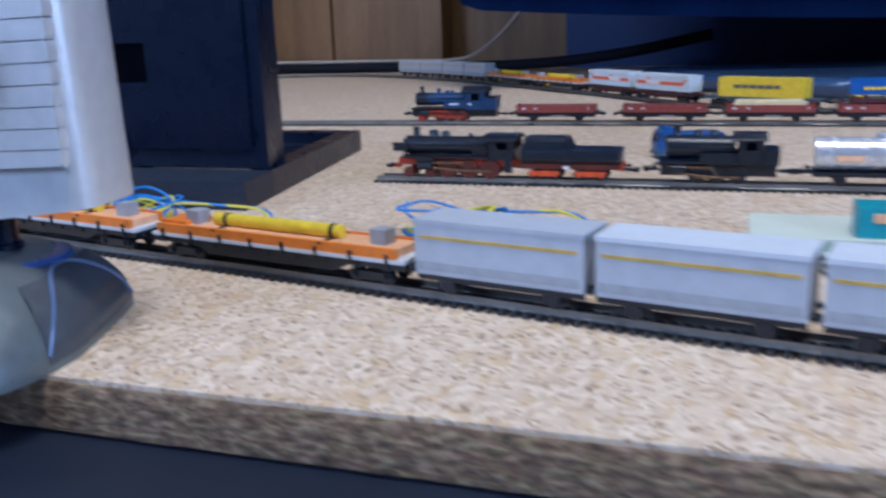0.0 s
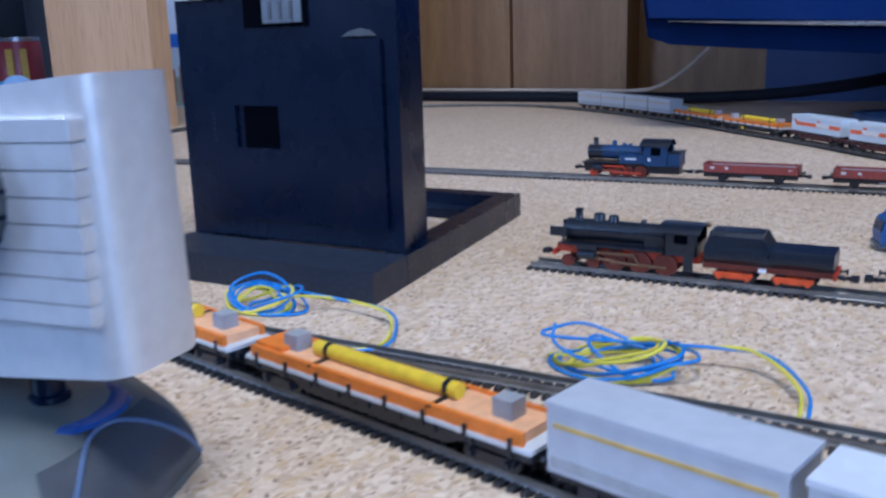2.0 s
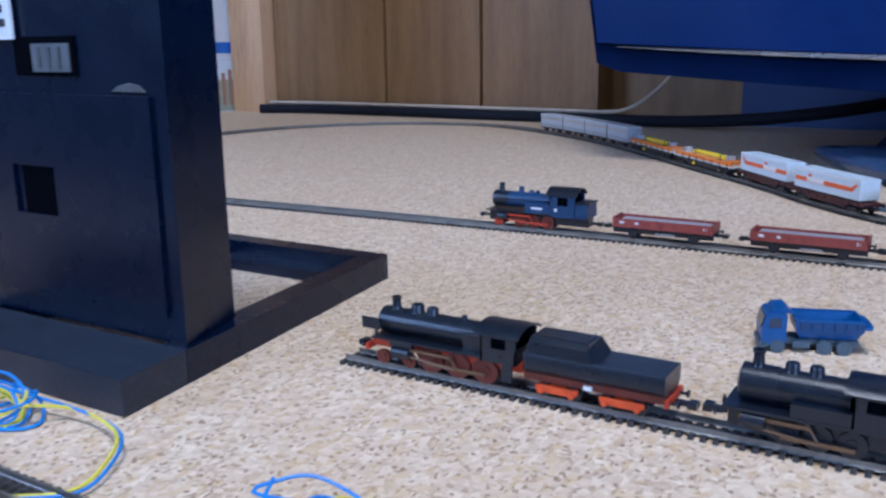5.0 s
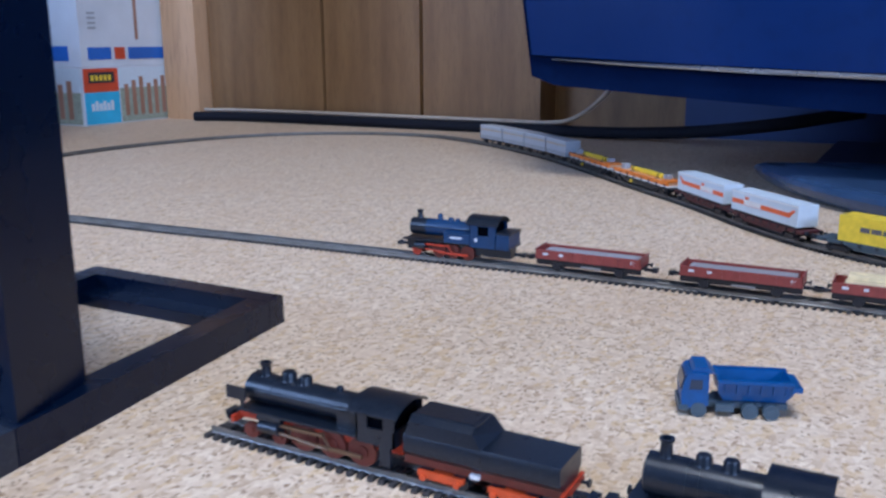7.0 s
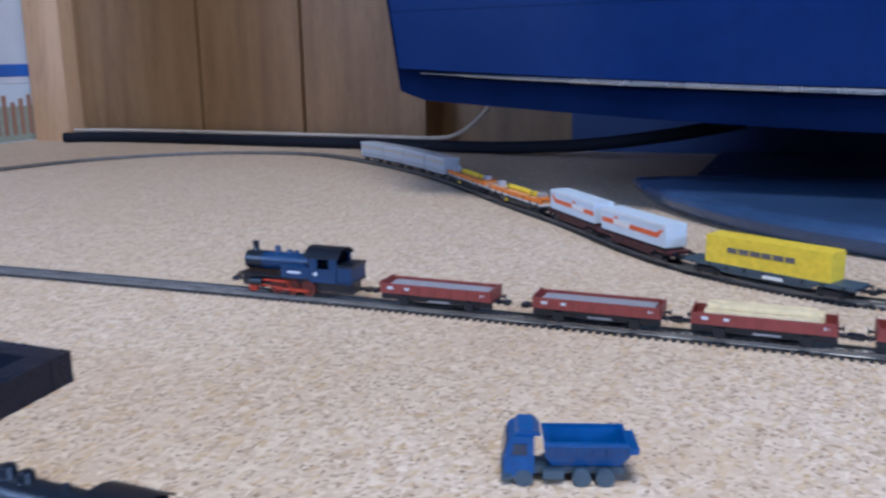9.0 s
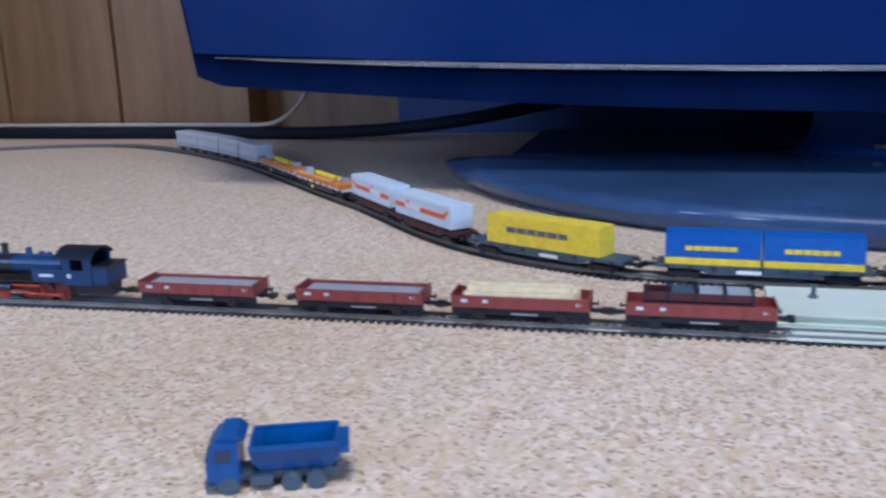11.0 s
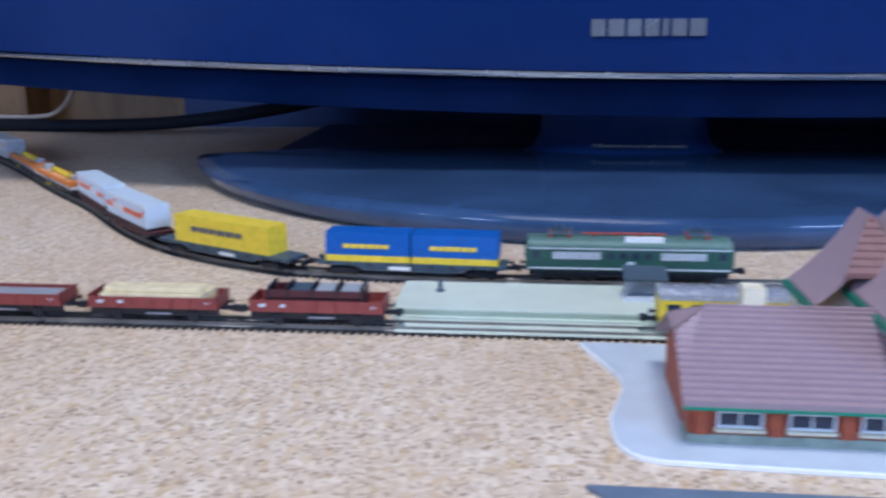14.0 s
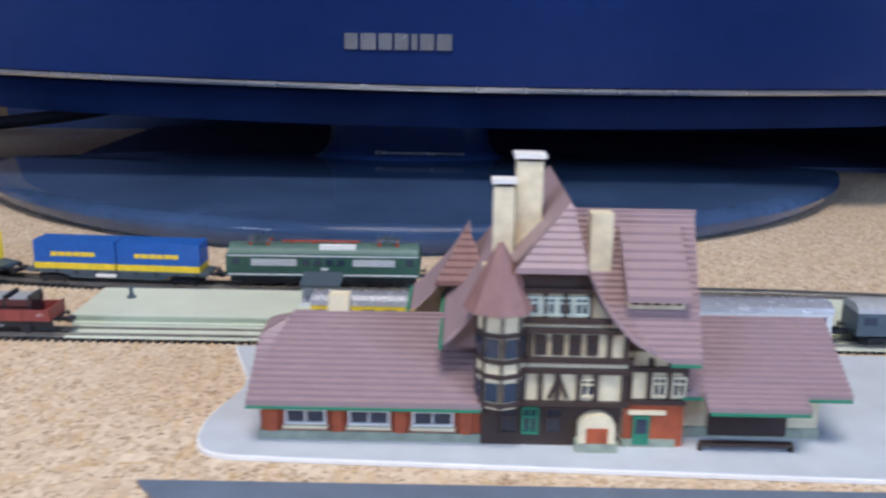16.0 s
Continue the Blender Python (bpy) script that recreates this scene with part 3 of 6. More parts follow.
def stand_details():
    t = thing("type_label", "white printed label stuck on the black panel", "label", (-0.183, 0.402, 0), 0.3)
    f = 0.0338
    bm = B(); box(bm, -0.066, f, 0.1285, -0.0225, f + 0.0012, 0.152)
    part("paper", bm, M_LABEL, t)
    for i, (x, w, z) in enumerate([(-0.061, 0.012, 0.1465), (-0.061, 0.012, 0.143), (-0.061, 0.012, 0.1395), (-0.061, 0.010, 0.136), (-0.043, 0.014, 0.146), (-0.041, 0.007, 0.139), (-0.032, 0.005, 0.139), (-0.043, 0.005, 0.1335), (-0.034, 0.008, 0.1335)]):
        bm = B(); box(bm, x, f - 0.0003, z, x + w, f + 0.0002, z + (0.0009 if i < 5 else 0.003))
        part("print_bar", bm, M_INK, t)


def display_stand():
    t = thing("display_stand", "black plastic upright panel on a hollow rectangular base", "stand", (-0.183, 0.402, 0), 0.3)
    hw = 0.0655
    lean = Matrix(((1, -0.128, 0, 0), (0, 1, 0, 0), (0, 0, 1, 0), (0, 0, 0, 1)))

    def piece(name, x0, y0, z0, x1, y1, z1, bev, parent, mat=M_BLACK, label=""):
        bm = B(); box(bm, x0, y0, z0, x1, y1, z1)
        if bev:
            bevel(bm, bev, 2)
        bm.transform(lean)
        return part(name, bm, mat, parent, label)
    piece("front_beam", -hw, 0.0, 0.0, hw, 0.0335, 0.0138, 0.0012, t, M_BLACK_MATT)
    for x in (-hw, hw - 0.013):
        piece("side_bar", x, 0.034, 0.0, x + 0.013, 0.185, 0.0136, 0.001, t)
    piece("back_bar", -hw, 0.1855, 0.0, hw, 0.198, 0.0136, 0.001, t)
    piece("cross_rib", -hw + 0.013, 0.172, 0.0, hw - 0.013, 0.1853, 0.006, 0.0, t)
    bm = B(); prism(bm, [(-0.0645, 0.0365), (0.0635, 0.0365), (0.0580, 0.0725), (-0.0590, 0.0725)], 0.0139, 0.26, "z"); bevel(bm, 0.0020, 2)
    bm.transform(lean)
    pn = part("panel", bm, M_BLACK, t)
    # cover plate with an opening
    bm = B()
    z0, z1, x0, x1 = 0.024, 0.1075, -hw + 0.009, hw - 0.010
    hx0, hx1, hz0, hz1 = -0.0296, -0.003, 0.0585, 0.0785
    for a in ((x0, z0, hx0, z1), (hx1, z0, x1, z1), (hx0, z0, hx1, hz0), (hx0, hz1, hx1, z1)):
        box(bm, a[0], 0.0349, a[1], a[2], 0.0366, a[3])
    bm.transform(lean)
    part("cover_plate", bm, M_BLACK, pn)
    bm = B(); prism(bm, [(hx0, hz0), (hx1 - 0.006, hz0), (hx1, (hz0 + hz1) / 2), (hx1 - 0.004, hz1), (hx0, hz1)], 0.0360, 0.0364)
    part("opening_shadow", bm, M_HOLE, pn, "unlit cut-out")
    piece("port_recess", -0.020, 0.0353, 0.1145, 0.0165, 0.0366, 0.1295, 0.0, pn, M_HOLE)
    p = piece("port", -0.008, 0.0343, 0.1160, 0.0145, 0.0352, 0.1268, 0.0, pn, M_PORT, "small metal port")
    for i in range(3):
        piece("slot", -0.004 + 0.006 * i, 0.0338, 0.1175, -0.0025 + 0.006 * i, 0.03425, 0.1255, 0.0, p, M_RINGGREY)
    bm = B()
    prism(bm, [(0.031, 0.1090), (0.049, 0.1090), (0.045, 0.1115), (0.040, 0.1122), (0.035, 0.1112)], 0.0352, 0.0364)
    part("scuff", bm, M_RINGGREY, pn, "pale scuffed patch")
    for i in range(6):
        bm = B(); rod(bm, (-0.048, 0.0346, 0.062 + 0.0026 * i), (-0.048, 0.036, 0.062 + 0.0026 * i), 0.0005, n=8)
        part("pin_hole", bm, M_INK, pn)


display_stand()
stand_details()

# ---------- paints of the models ----------
C_BLACK = paint("model_black", (0.0062, 0.0105, 0.0190), 0.30, grain=3000, dust=0.05)
C_RED = paint("model_red", (0.42, 0.040, 0.012), 0.5, grain=3000, vary=0.2)
C_BOGIERED = paint("bogie_red", (0.58, 0.075, 0.015), 0.5, grain=3000, vary=0.2)
C_WHEELRED = paint("wheel_red", (0.13, 0.022, 0.012), 0.5, grain=3000, vary=0.25)
C_BLUE = paint("model_blue", (0.006, 0.036, 0.105), 0.4, grain=3000)
C_GREEN = paint("loco_green", (0.022, 0.080, 0.064), 0.4, grain=3000)
C_ROOFGREEN = paint("loco_roof_green", (0.085, 0.155, 0.13), 0.5, grain=3000)
C_GREY = paint("model_grey", (0.34, 0.36, 0.38), 0.5, grain=3000)
C_PALE = paint("model_pale_grey", (0.60, 0.64, 0.68), 0.45, grain=3000, vary=0.05)
C_VAN = paint("van_grey", (0.45, 0.48, 0.52), 0.42, grain=2500, vary=0.06)
C_WHITE = paint("model_white", (0.78, 0.78, 0.76), 0.5, grain=3000, vary=0.05)
C_BROWN = paint("wagon_brown_red", (0.25, 0.052, 0.044), 0.5, grain=3000, vary=0.15)
C_MAROON = paint("flat_wagon_maroon", (0.075, 0.018, 0.02), 0.55, grain=3000)
C_ORANGE = paint("load_orange", (0.80, 0.22, 0.025), 0.5, grain=3000)
C_PEACH = paint("load_peach", (0.82, 0.45, 0.24), 0.6, grain=3000)
C_YELLOW = paint("model_yellow", (0.82, 0.60, 0.04), 0.45, grain=3000)
C_BOXBLUE = paint("container_blue", (0.012, 0.105, 0.40), 0.42, grain=3000)
C_TRUCK = paint("truck_blue", (0.006, 0.072, 0.235), 0.34, grain=3000)
C_GUN = paint("gunmetal_plastic", (0.060, 0.092, 0.120), 0.45, grain=3000)
C_BOXPALE = paint("container_pale", (0.60, 0.68, 0.74), 0.42, grain=2500, vary=0.05)
C_STRIPE = paint("stripe_red_orange", (0.74, 0.13, 0.035), 0.45, grain=3000)
C_CREAM = paint("model_cream", (0.76, 0.68, 0.48), 0.55, grain=3000)
C_BRASS = paint("rod_brass", (0.17, 0.105, 0.06), 0.4, 0.5, grain=3000)
C_TIMBER = paint("timber_dark", (0.050, 0.030, 0.026), 0.6, grain=3000)
C_ROOF = paint("roof_mauve", (0.33, 0.235, 0.248), 0.46, grain=2600, vary=0.05)
# Turret cap's own russet, and the rear half hip's shaded tile colour.
C_RUSSET_AND_SHADE = paint("roof_russet_and_shade", (0.25, 0.135, 0.128), 0.6, grain=2600, vary=0.14)
C_BRICK = paint("brick_orange", (0.40, 0.085, 0.035), 0.6, grain=2600, vary=0.2)
C_STONE = paint("stone_plinth", (0.30, 0.34, 0.27), 0.7, grain=2600, vary=0.2)
C_TRIMGREEN = paint("trim_green", (0.02, 0.22, 0.13), 0.45, grain=3000)
C_PANE = paint("pane_dark", (0.03, 0.045, 0.075), 0.12, grain=2000, relief=0.0)
C_PLAZA = paint("plaza_grey", (0.50, 0.55, 0.60), 0.6, grain=900, vary=0.06)
C_PLATFORM = paint("platform_pale_green", (0.60, 0.65, 0.54), 0.55, grain=900, vary=0.05)
C_PLATEDGE = paint("platform_edge_green", (0.50, 0.57, 0.43), 0.55, grain=900, vary=0.06)
C_SLATE = paint("slate_sheet", (0.13, 0.17, 0.23), 0.5, grain=900)
C_TEAL = paint("teal_plastic", (0.02, 0.28, 0.33), 0.4, grain=1500)
C_METAL = paint("load_metal", (0.42, 0.44, 0.46), 0.4, 0.3, grain=2500)
C_PLANK = paint("load_plank", (0.78, 0.66, 0.40), 0.6, grain=2500, vary=0.15)
C_GOLD = paint("stripe_gold", (0.55, 0.36, 0.07), 0.5, grain=2500)
C_CARD = paint("white_card", (0.62, 0.65, 0.69), 0.55, grain=300, vary=0.05)
C_CARDBLUE = paint("card_blue", (0.03, 0.13, 0.48), 0.5, grain=300)
C_CARDRED = paint("card_red", (0.58, 0.07, 0.025), 0.5, grain=300)
C_CARDCYAN = paint("card_cyan", (0.06, 0.42, 0.66), 0.5, grain=300)
C_CARDBROWN = paint("card_brown", (0.32, 0.17, 0.11), 0.6, grain=300)


def pbox(name, mat, parent, dims, bev=0.0, label=""):
    bm = B(); box(bm, *dims)
    if bev:
        bevel(bm, bev, 2)
    return part(name, bm, mat, parent, label)


def wheel(parent, x, y, r, mat=C_BLACK, spokes=0):
    s = 1 if y > 0 else -1
    bm = B()
    rod(bm, (x, y - s * 0.0010, r), (x, y + s * 0.0004, r), r + 0.0004 * 0, n=20)
    rod(bm, (x, y + s * 0.0004, r), (x, y + s * 0.0008, r), r * 0.45, n=12)
    return part("wheel", bm, mat, parent)


def bogie(parent, x, mat=C_BLACK, base=0.014, r=0.0029, z=0.0022):
    bm = B()
    for s in (-1, 1):
        prism(bm, [(x - base * 0.68, z + 0.0004), (x - base * 0.3, z - 0.0006), (x + base * 0.3, z - 0.0006), (x + base * 0.68, z + 0.0004), (x + base * 0.68, z + 0.0022), (x - base * 0.68, z + 0.0022)], s * 0.0066 - 0.0006, s * 0.0066 + 0.0006)
        for k in (-1, 1):
            rod(bm, (x + k * base / 2, s * 0.0070, r), (x + k * base / 2, s * 0.0082, r), 0.0011, n=10)
    box(bm, x - 0.003, -0.006, z, x + 0.003, 0.006, z + 0.0022)
    b = part("bogie", bm, mat, parent)
    for k in (-1, 1):
        for s in (-1, 1):
            wheel(b, x + k * base / 2, s * 0.0050, r)
    return b


def coupler(parent, x, s):
    bm = B()
    box(bm, min(x, x + s * 0.005), -0.0011, 0.0050, max(x, x + s * 0.005), 0.0011, 0.0066)
    box(bm, min(x + s * 0.0045, x + s * 0.0075), -0.0024, 0.0047, max(x + s * 0.0045, x + s * 0.0075), 0.0024, 0.0069)
    part("coupler", bm, C_BLACK, parent)


def buffers(parent, x, s, z=0.0072):
    for k in (-1, 1):
        bm = B(); rod(bm, (x, k * 0.0055, z), (x + s * 0.0022, k * 0.0055, z), 0.0006, n=8); rod(bm, (x + s * 0.0022, k * 0.0055, z), (x + s * 0.0029, k * 0.0055, z), 0.0014, n=12)
        part("buffer", bm, C_BLACK, parent)


def on_track(line, s_pos):
    """Pose at a way s_pos along a line whose points lie 4 mm apart."""
    i = max(1, min(len(line) - 2, int(s_pos / 0.004)))
    p = line[i].lerp(line[i + 1], s_pos / 0.004 - i)
    d = line[i + 1] - line[i - 1]
    return (p.x, p.y, RAIL_Z), math.degrees(math.atan2(d.y, d.x))


# ---------- steam engines ----------
def drivers(t, xs, r, mat, rod_mat):
    for x in xs:
        for s in (-1, 1):
            w = wheel(t, x, s * 0.0052, r, mat)
    for s in (-1, 1):
        bm = B()
        y = s * 0.0072
        box(bm, xs[0] - 0.001, y - 0.0004, r - 0.0016, xs[-1] + 0.001, y + 0.0004, r - 0.0004)
        rod(bm, (xs[0] - 0.013, y + s * 0.0008, r + 0.0012), (xs[1], y + s * 0.0008, r - 0.001), 0.0005, n=6)
        part("coupling_rod", bm, rod_mat, t)
        bm = B(); box(bm, xs[0] - 0.0135, y + s * 0.0002 - 0.0005, r + 0.003, xs[1] - 0.002, y + s * 0.0002 + 0.0005, r + 0.0042)
        rod(bm, (xs[1] - 0.003, y, r + 0.0045), (xs[1], y, r - 0.0005), 0.0004, n=6)
        part("valve_gear", bm, rod_mat, t)


def boiler(t, x0, x1, z, r, mat, smoke_mat, chimney, domes, bands):
    bm = B()
    rod(bm, (x0, 0, z), (x0 + 0.011, 0, z), r * 1.04, n=28)
    rod(bm, (x0 - 0.0008, 0, z), (x0, 0, z), r * 0.7, r * 1.04, n=28)
    sb = part("smokebox", bm, smoke_mat, t)
    bm = B(); lathe(bm, [(0.0022, 0), (0.0018, 0.0010), (0.0016, 0.0042), (0.0021, 0.0048), (0.0021, 0.0054), (0.0013, 0.0054), (0.0012, 0.003)], (chimney, 0, z + r * 0.95), 18)
    part("chimney", bm, smoke_mat, t)
    bm = B(); rod(bm, (x0 + 0.011, 0, z), (x1, 0, z), r, n=28)
    bo = part("boiler", bm, mat, t)
    for k in range(bands):
        x = x0 + 0.014 + (x1 - x0 - 0.016) * k / max(1, bands - 1)
        bm = B(); rod(bm, (x - 0.0003, 0, z), (x + 0.0003, 0, z), r * 1.025, n=28)
        part("boiler_band", bm, mat, bo)
    for x, rr, h in domes:
        bm = B(); lathe(bm, [(rr * 1.15, 0), (rr, 0.0006), (rr, h * 0.65), (rr * 0.8, h * 0.9), (rr * 0.25, h)], (x, 0, z + r * 0.92), 20)
        part("dome", bm, mat, bo)
    bm = B(); rod(bm, (x0 + 0.004, -r * 0.99, z + 0.001), (x1, -r * 0.99, z + 0.001), 0.0003, n=6)
    part("handrail", bm, smoke_mat, bo)


def cab(t, x0, x1, z0, z1, roof, mat, roof_mat, w=0.0088):
    bm = B()
    for s in (-1, 1):
        y0, y1 = sorted((s * w, s * (w - 0.0007)))
        xm0, xm1 = x0 + (x1 - x0) * 0.3, x0 + (x1 - x0) * 0.72
        zm = z0 + (z1 - z0) * 0.52
        box(bm, x0, y0, z0, x1, y1, zm); box(bm, x0, y0, zm, xm0, y1, z1); box(bm, xm1, y0, zm, x1, y1, z1); box(bm, xm0, y0, z1 - 0.0012, xm1, y1, z1)
    box(bm, x0, -w, z0, x0 + 0.0007, w, z1); box(bm, x1 - 0.0007, -w, z0, x1, w, zm)
    c = part("cab", bm, mat, t)
    pbox("cab_interior", M_HOLE, c, (x0 + 0.0015, -w + 0.0012, z0, x1 - 0.0015, w - 0.0012, z1))
    n = 10
    arc = [(w * 1.1 * math.sin(radians(-70 + 140 * i / n)) / math.sin(radians(70)), z1 + roof * (math.cos(radians(-70 + 140 * i / n)) - math.cos(radians(70))) / (1 - math.cos(radians(70)))) for i in range(n + 1)]
    bm = B(); prism(bm, arc + [(y, z - 0.0005) for y, z in reversed(arc)], x0 - 0.0025, x1 + 0.0015, "x")
    part("cab_roof", bm, roof_mat, c)
    return c


def express_engine():
    t = thing("steam_locomotive", "black steam locomotive model with red running gear and a tub tender", "model train", (-0.0715, 0.489, RAIL_Z), 0)
    t.scale = (1, 1, 0.90)
    boiler(t, 0.0045, 0.052, 0.0185, 0.0053, C_BLACK, C_BLACK, 0.0098, [(0.0195, 0.0026, 0.0042), (0.0262, 0.0023, 0.0036), (0.040, 0.0012, 0.0022)], 4)
    bm = B(); box(bm, 0.003, -0.0084, 0.0118, 0.053, 0.0084, 0.0126); box(bm, 0.012, -0.0086, 0.0106, 0.0215, 0.0086, 0.0119); bevel(bm, 0.0002, 1)
    part("running_board", bm, C_BLACK, t)
    pbox("main_frame", C_RED, t, (0.001, -0.0046, 0.0072, 0.066, 0.0046, 0.0114), 0.0003)
    pbox("buffer_beam", C_RED, t, (0.0, -0.0080, 0.0060, 0.0012, 0.0080, 0.0086), 0.0003)
    buffers(t, 0.0, -1)
    coupler(t, 0.0, -1)
    for s in (-1, 1):
        bm = B(); rod(bm, (0.0125, s * 0.0072, 0.0072), (0.0205, s * 0.0072, 0.0072), 0.0024, n=18); rod(bm, (0.0115, s * 0.0072, 0.0105), (0.0215, s * 0.0072, 0.0105), 0.0013, n=14)
        part("cylinder", bm, C_BLACK, t)
        pbox("smoke_deflector", C_BLACK, t, (-0.0012, s * 0.0078 - 0.0003, 0.0158, 0.0070, s * 0.0078 + 0.0003, 0.0208), 0.0)
        pbox("deflector_stay", C_BLACK, t, (0.0046, s * 0.0076 - 0.0004, 0.0126, 0.0056, s * 0.0076 + 0.0004, 0.0160), 0.0)
    drivers(t, (0.0285, 0.0400, 0.0515), 0.0054, C_WHEELRED, C_BRASS)
    for x in (0.0065, 0.0185):
        for s in (-1, 1):
            wheel(t, x, s * 0.0052, 0.0031, C_WHEELRED)
    cab(t, 0.0515, 0.0655, 0.0112, 0.0225, 0.0034, C_BLACK, C_BLACK)
    pbox("firebox", C_BLACK, t, (0.042, -0.0052, 0.0120, 0.052, 0.0052, 0.0205), 0.0010)
    for s in (-1, 1):
        pbox("step", C_BLACK, t, (0.060, s * 0.0082 - 0.0006, 0.004, 0.064, s * 0.0082 + 0.0006, 0.0112))
    # tender
    bm = B()
    prism(bm, [(-0.0060, 0.0090), (0.0060, 0.0090), (0.0084, 0.0115), (0.0086, 0.0165), (0.0080, 0.0178), (-0.0080, 0.0178), (-0.0086, 0.0165), (-0.0084, 0.0115)], 0.0685, 0.1190, "x"); bevel(bm, 0.0004, 2, 30)
    tub = part("tender_tub", bm, C_BLACK, t)
    bm = B()
    prism(bm, [(-0.0084, 0.0176), (0.0084, 0.0176), (0.0078, 0.0222), (0.0058, 0.0240), (-0.0058, 0.0240), (-0.0078, 0.0222)], 0.0690, 0.0945, "x")
    for v in bm.verts:
        if v.co.z > 0.0215:
            v.co.x += 0.0012 if v.co.x < 0.08 else -0.0028
    bevel(bm, 0.0005, 2, 30)
    part("coal_bunker", bm, C_BLACK, tub)
    pbox("bunker_lid", C_BLACK, tub, (0.0715, -0.0050, 0.02385, 0.0905, 0.0050, 0.0243), 0.0002)
    pbox("tender_frame", C_WHEELRED, t, (0.0675, -0.0060, 0.0062, 0.1195, 0.0060, 0.0092), 0.0003)
    for x in (0.0805, 0.1040):
        bogie(t, x, C_BOGIERED, 0.0115, 0.0030, 0.0030)
    for s in (-1, 1):
        pbox("tool_box", C_WHITE, t, (0.0905, s * 0.0068 - 0.0006, 0.0066, 0.0935, s * 0.0068 + 0.0006, 0.0082))
    pbox("rear_beam", C_RED, t, (0.1190, -0.0085, 0.0062, 0.1202, 0.0085, 0.0090))
    buffers(t, 0.1202, 1)
    coupler(t, 0.1202, 1)


def goods_engine():
    t = thing("tank_locomotive", "weathered black tank locomotive model with brass-toned rods", "model train", (0.0655, 0.4895, RAIL_Z), 0)
    boiler(t, 0.004, 0.036, 0.0170, 0.0056, C_BLACK, C_BLACK, 0.0085, [(0.0185, 0.0022, 0.0034), (0.0255, 0.0022, 0.0034)], 3)
    pbox("running_board", C_BLACK, t, (0.0, -0.0088, 0.0098, 0.056, 0.0088, 0.0108), 0.0003)
    pbox("main_frame", C_BLACK, t, (0.001, -0.0045, 0.0035, 0.055, 0.0045, 0.0098))
    for s in (-1, 1):
        y0, y1 = sorted((s * 0.0055, s * 0.0086))
        pbox("side_tank", C_BLACK, t, (0.020, y0, 0.0109, 0.0375, y1, 0.0150), 0.0005)
        bm = B(); rod(bm, (0.006, s * 0.0072, 0.0070), (0.013, s * 0.0072, 0.0070), 0.0024, n=18)
        part("cylinder", bm, C_BLACK, t)
    drivers(t, (0.0185, 0.0280, 0.0375), 0.0043, C_BLACK, C_BRASS)
    cab(t, 0.0370, 0.0490, 0.0108, 0.0215, 0.0032, C_BLACK, C_BLACK)
    pbox("coal_bunker", C_BLACK, t, (0.0490, -0.0086, 0.0108, 0.0560, 0.0086, 0.0170), 0.0005)
    buffers(t, 0.0, -1); coupler(t, 0.0, -1); coupler(t, 0.056, 1)


def blue_engine():
    t = thing("tank_locomotive", "blue and black tank locomotive model with red wheels", "model train", (-0.1580, 0.7455, RAIL_Z), 1.2)
    boiler(t, 0.0035, 0.0460, 0.0178, 0.0052, C_BLUE, C_BLACK, 0.0083, [(0.0225, 0.0017, 0.0042), (0.0300, 0.0018, 0.0022), (0.0345, 0.0014, 0.0020), (0.0420, 0.0009, 0.0026)], 3)
    pbox("running_board", C_BLACK, t, (0.0, -0.0086, 0.0102, 0.073, 0.0086, 0.0110), 0.0003)
    pbox("main_frame", C_BLACK, t, (0.001, -0.0042, 0.0035, 0.072, 0.0042, 0.0102))
    for s in (-1, 1):
        y0, y1 = sorted((s * 0.0052, s * 0.0086))
        st = pbox("side_tank", C_BLUE, t, (0.0290, y0, 0.0110, 0.0468, y1, 0.0172), 0.0005)
        pbox("side_plate", C_PALE, st, (0.0335, s * 0.0087 - 0.0002, 0.0135, 0.0415, s * 0.0087 + 0.0002, 0.0148))
        bm = B(); rod(bm, (0.0085, s * 0.0072, 0.0070), (0.0160, s * 0.0072, 0.0070), 0.0024, n=18)
        part("cylinder", bm, C_BLACK, t)
    drivers(t, (0.0245, 0.0340, 0.0440), 0.0046, C_WHEELRED, C_RED)
    for s in (-1, 1):
        wheel(t, 0.0085, s * 0.0052, 0.0031, C_RED)
    cab(t, 0.0468, 0.0640, 0.0095, 0.0238, 0.0046, C_BLUE, C_BLACK)
    pbox("cab_crest", C_PALE, t, (0.0500, -0.0091, 0.0132, 0.0520, -0.00885, 0.0152))
    pbox("coal_bunker", C_BLUE, t, (0.0642, -0.0086, 0.0095, 0.0725, 0.0086, 0.0185), 0.0006)
    pbox("coal_rail", C_BLACK, t, (0.0640, -0.0084, 0.0186, 0.0735, 0.0084, 0.0198), 0.0003)
    buffers(t, 0.0, -1); coupler(t, 0.0, -1); coupler(t, 0.073, 1)


express_engine()
goods_engine()
blue_engine()


